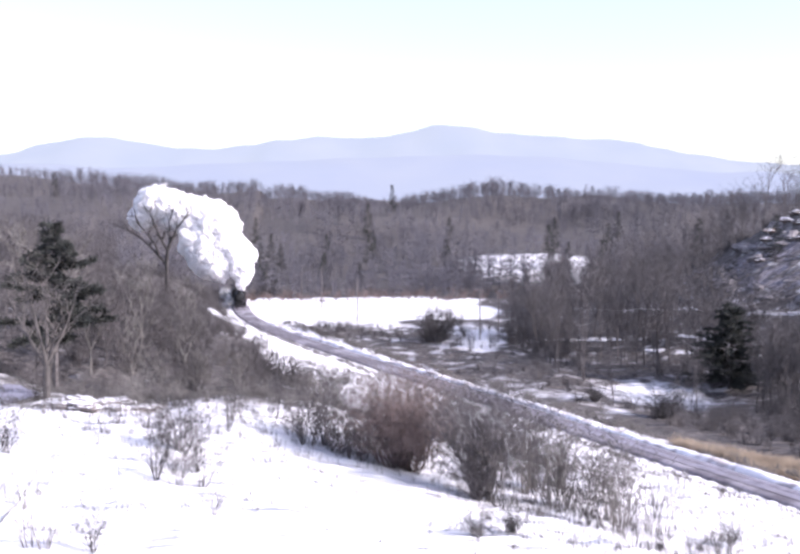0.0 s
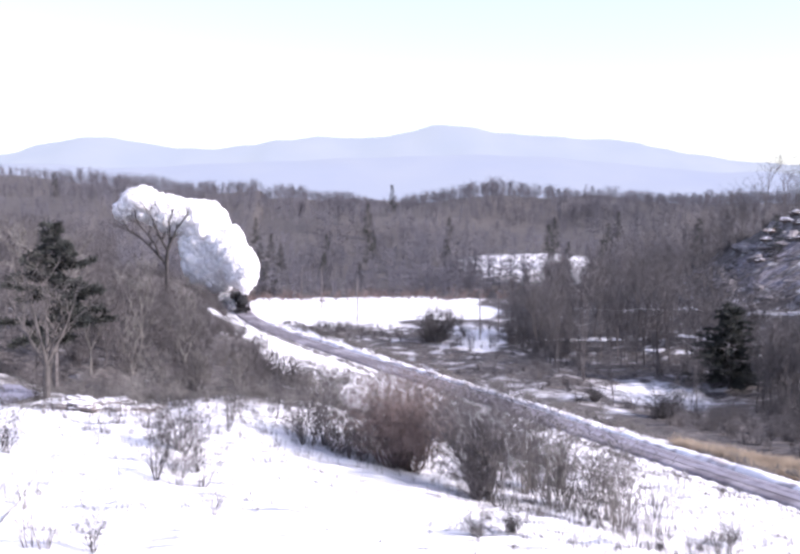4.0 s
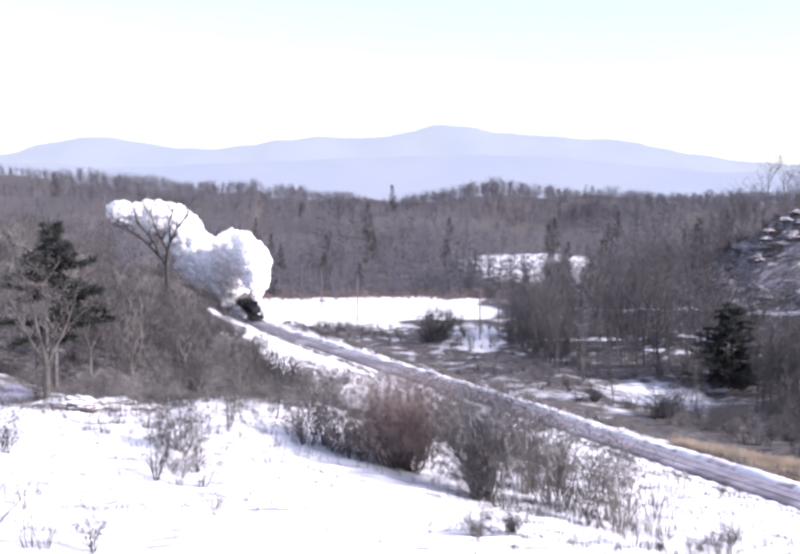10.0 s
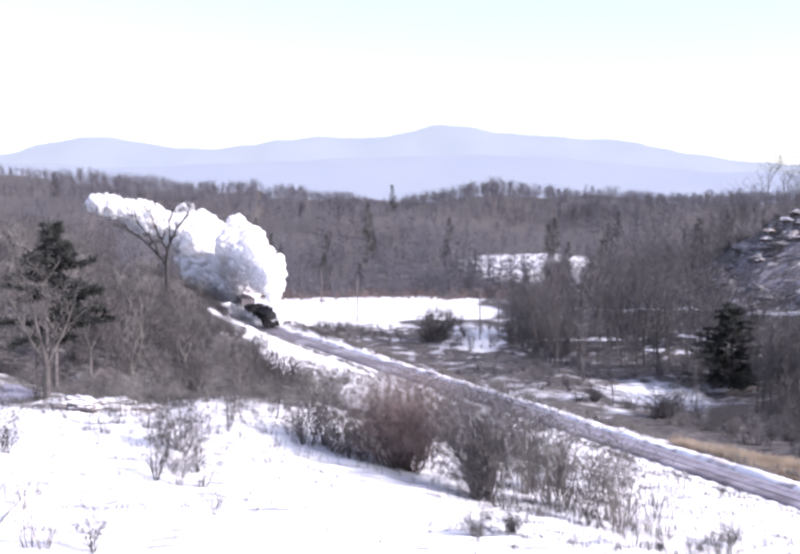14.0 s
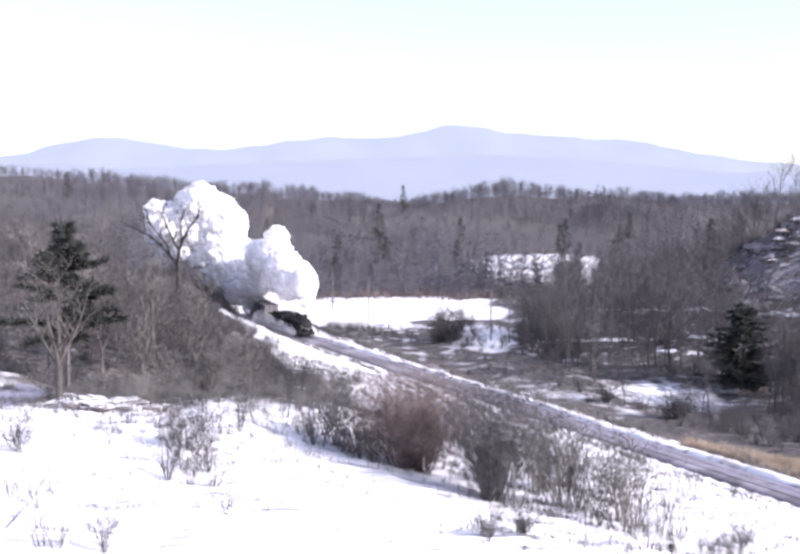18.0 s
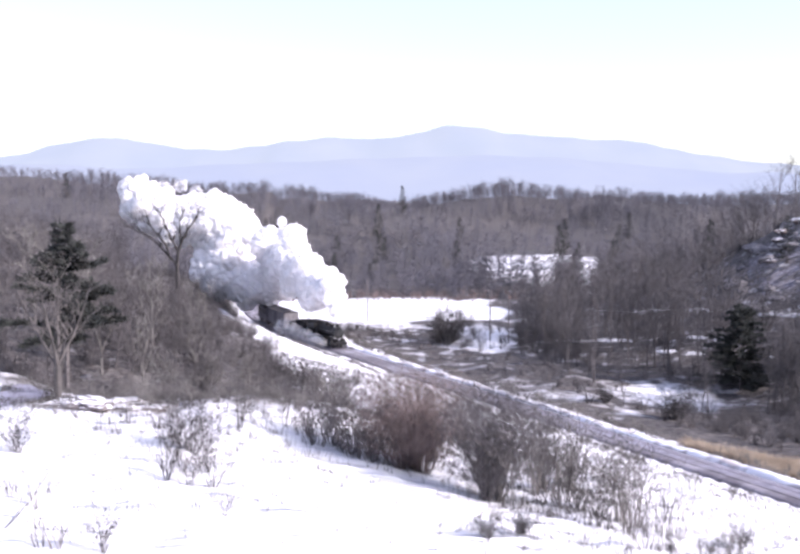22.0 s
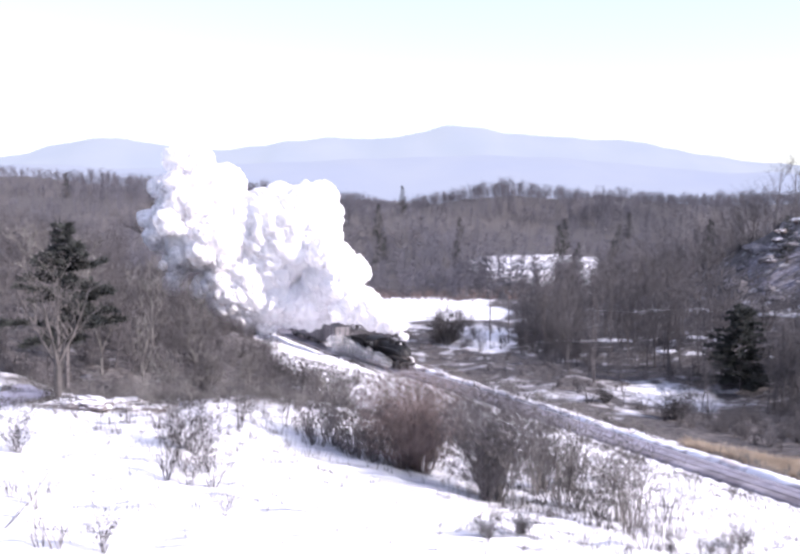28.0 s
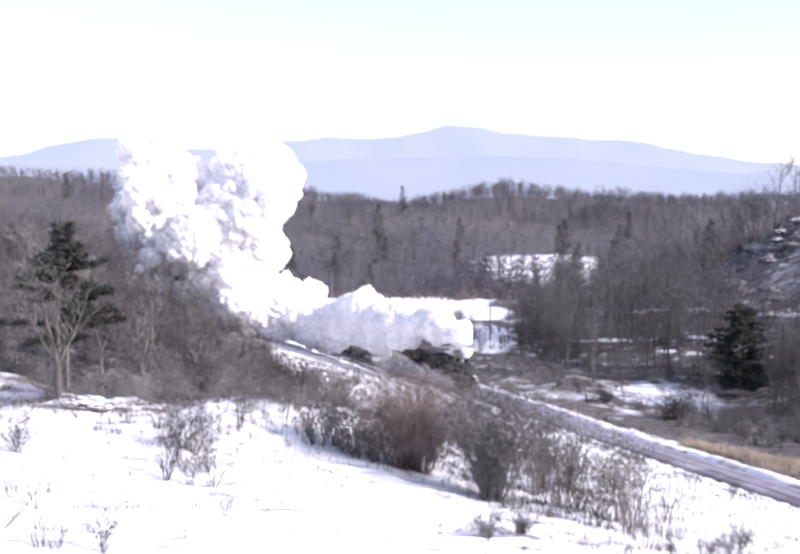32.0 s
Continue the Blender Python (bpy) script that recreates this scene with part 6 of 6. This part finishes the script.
steam_at(25, (-6.3, 173.8, 5.6, 0.7), (-7.9, 175.5, 10.4, 3.0), (-12.3, 179.5, 11.6, 4.2), (-18.5, 184.3, 13.0, 4.5), (-18.9, 188.3, 10.9, 3.1), (-25.6, 190.0, 11.7, 4.7), (-35.4, 190.0, 12.2, 6.1), (-25.5, 190.0, 18.4, 6.1), (-26.2, 190.0, 23.8, 5.8), (-36.2, 190.0, 20.3, 7.1), (-49.0, 190.0, 28.3, 3.3))
steam_at(28, (-0.3, 161.5, 4.7, 0.6), (-2.3, 162.6, 6.9, 2.2), (-8.5, 165.2, 9.3, 3.4), (-13.5, 168.3, 16.2, 5.1), (-13.8, 170.9, 9.8, 3.8), (-21.9, 172.0, 9.7, 4.9), (-30.3, 172.0, 11.8, 5.9), (-17.6, 172.0, 19.4, 6.1), (-16.7, 172.0, 24.2, 5.6), (-35.3, 172.0, 19.0, 8.3), (-35.2, 172.0, 28.6, 6.7))
steam_at(30.5, (5.3, 151.0, 5.5, 0.6), (3.5, 152.9, 7.9, 2.6), (-2.6, 157.5, 8.3, 3.4), (-9.9, 163.0, 9.3, 4.0), (-9.4, 167.6, 6.4, 2.8), (-16.2, 169.5, 11.6, 5.3), (-28.8, 169.5, 9.9, 6.3), (-19.8, 169.5, 22.4, 7.3), (-21.8, 169.5, 31.1, 5.8), (-35.6, 169.5, 17.4, 9.0), (-40.9, 169.5, 28.2, 6.6))
steam_at(32, (9.0, 144.2, 5.9, 0.6), (6.2, 146.6, 8.6, 3.0), (-0.3, 152.6, 8.3, 3.9), (-9.0, 159.6, 8.1, 4.5), (-13.4, 165.5, 5.4, 3.2), (-17.7, 168.0, 8.8, 5.3), (-28.6, 168.0, 9.6, 6.9), (-27.9, 168.0, 19.1, 7.6), (-23.7, 168.0, 30.2, 6.9), (-36.5, 168.0, 18.6, 8.9), (-41.7, 168.0, 29.8, 7.1))


def spine_at(t):
    """The spine at a time, eased between its rows, with the share of the cloud before each round."""
    ts = [a for a, _ in SPINE]
    k = max(0, min(len(ts) - 2, sum(1 for a in ts if a <= t) - 1))
    f = min(1.0, max(0.0, (t - ts[k]) / (ts[k + 1] - ts[k])))
    sp = np.array(SPINE[k][1]) * (1 - f) + np.array(SPINE[k + 1][1]) * f
    sp[0][:3] = on_track(smooth_run(t), 2.5, 9.0) @ Vector((-1.75, 0, 4.9))
    gap = np.linalg.norm(sp[1:, :3] - sp[:-1, :3], axis=1)
    area = gap * (sp[1:, 3] + sp[:-1, 3]) + 0.6 * (sp[1:, 3] ** 2 + sp[:-1, 3] ** 2)
    share = np.concatenate([[0], np.cumsum(area)])
    return sp, share / share[-1]


def spot_in(sp, share, a):
    """Place and radius of the cloud at a share of it."""
    return np.array([np.interp(a, share, sp[:, j]) for j in range(4)])


def plume_pieces(spines):
    """Puffs that fill the cloud, middling ones over its outside, small ones along its edge, thin ones at its tail."""
    r = random.Random(31)
    out = []

    def add(a, size, reach, mesh):
        t, b = r.uniform(0, 2 * math.pi), r.uniform(-1, 1)
        side = Vector((math.cos(t) * math.sqrt(1 - b * b), 0.75 * math.sin(t) * math.sqrt(1 - b * b), b))
        ob = new("wisp" if mesh in WISPS else "puff", mesh)
        ob.parent = PLUME
        ob.scale = (size * r.uniform(0.9, 1.12), size * r.uniform(0.9, 1.12), size * r.uniform(0.88, 1.08))
        out.append((ob, a, size, side, reach, Vector((r.gauss(0, 1), r.gauss(0, 1), r.gauss(0, 1))).normalized(), r.uniform(3, 8), r.uniform(0, 360)))

    def least(a):
        return float(np.quantile([spot_in(sp, sh, a)[3] for sp, sh in spines], 0.3))

    for k in range(150):
        a = ((k + r.random()) / 150) ** 1.05
        add(a, min(6.5, least(a) * r.uniform(0.72, 0.95), 6.5 if a < 0.97 else 2.6), r.uniform(0.4, 1.0), PUFFS[k % 5] if a < 0.97 else TUFTS[k % 4])
    for k in range(70):
        a = 0.34 + 0.64 * (k + r.random()) / 70
        add(a, min(6.8, float(np.median([spot_in(sp, sh, a)[3] for sp, sh in spines])) * r.uniform(0.8, 0.95)), r.uniform(0.1, 0.75), PUFFS[k % 5])
    for k in range(130):
        a = ((k + r.random()) / 130) ** 1.1
        add(a, min(r.uniform(1.6, 3.3), least(a) * 0.55), r.uniform(0.75, 1.09), PUFFS[k % 5] if a < 0.93 else TUFTS[k % 4])
    for k in range(80):
        a = ((k + r.random()) / 80) ** 1.1
        add(a, min(r.uniform(0.7, 1.5), least(a) * 0.5), r.uniform(0.86, 0.97), PUFFS[k % 5] if a < 0.8 else TUFTS[k % 4])
    for k in range(16):
        add(0.03 * (k + r.random()) / 16, 0.45 + 0.05 * k, r.uniform(0.2, 0.9), PUFFS[k % 5])
    for k in range(90):
        add(1 - 0.16 * r.random() ** 1.3, r.uniform(1.6, 3.0), 1.15 * math.sqrt(r.random()), TUFTS[k % 4])
    for k in range(26):
        add(r.uniform(0.72, 1.0), r.uniform(1.0, 2.2), r.uniform(0.95, 1.3), WISPS[k % 3])
    return out


# ---- motion of the train and its steam ----
RUN = ((0, -118.0), (2, -112.0), (3.5, -107.3), (6, -99.6), (9, -90.6), (13, -77.4), (17, -62.6), (19, -54.8), (21, -47.0), (23, -38.7), (25, -30.2), (28, -16.3), (29, -11.7), (30, -7.0), (31.5, 0.5), (32, 3.2))


def run_at(t):
    ts, ss = [a for a, _ in RUN], [b for _, b in RUN]
    return float(np.interp(t, ts, ss))


def smooth_run(t):
    return sum(run_at(min(32, max(0, t + d))) + (3.0 * (t + d) if t + d < 0 else 0) + (5.2 * (t + d - 32) if t + d > 32 else 0) for d in (-1, -0.5, 0, 0.5, 1)) / 5


def on_track(s_front, wheel_a, wheel_b):
    a, _ = track_at(s_front - wheel_a)
    b, _ = track_at(s_front - wheel_b)
    h = math.atan2(a[1] - b[1], a[0] - b[0])
    return pose(a[0] + wheel_a * math.cos(h), a[1] + wheel_a * math.sin(h), 0, 0, 0, math.degrees(h))


def motions():
    ts = [k * 0.5 for k in range(65)]
    for ob, lag, a, b in ((LOCO, 0.0, 2.5, 9.0), (TENDER, 13.4, 1.8, 7.6), (BOXCAR, 25.2, 2.5, 11.2), (CABOOSE, 38.8, 2.5, 9.1)):
        walk(ob, [(t, on_track(smooth_run(t) - lag, a, b)) for t in ts])
    fine = [k * 0.1 for k in range(321)]
    for ob, r in (*LOCO_WHEELS, *TENDER_WHEELS, *BOXCAR_WHEELS, *CABOOSE_WHEELS):
        p = tuple(ob.location)
        walk(ob, [(t, pose(*p, 0, math.degrees((smooth_run(t) + 118) / r), 0)) for t in fine])
    steps = [float(k) for k in range(33)]
    spines = [spine_at(t) for t in steps]
    for ob, a, size, side, reach, ax, speed, ph in plume_pieces(spines):
        rows = []
        for t, (sp, share) in zip(steps, spines):
            c = spot_in(sp, share, a)
            away = max(0.0, c[3] * 1.1 * reach - size * 0.85)
            sway = 0.06 * c[3] * math.sin(t * 0.7 + ph)
            rows.append((t, Matrix.Translation(Vector(c[:3]) + side * (away + sway)) @ Matrix.Rotation(radians(ph + speed * t), 4, ax)))
        walk(ob, rows)


motions()
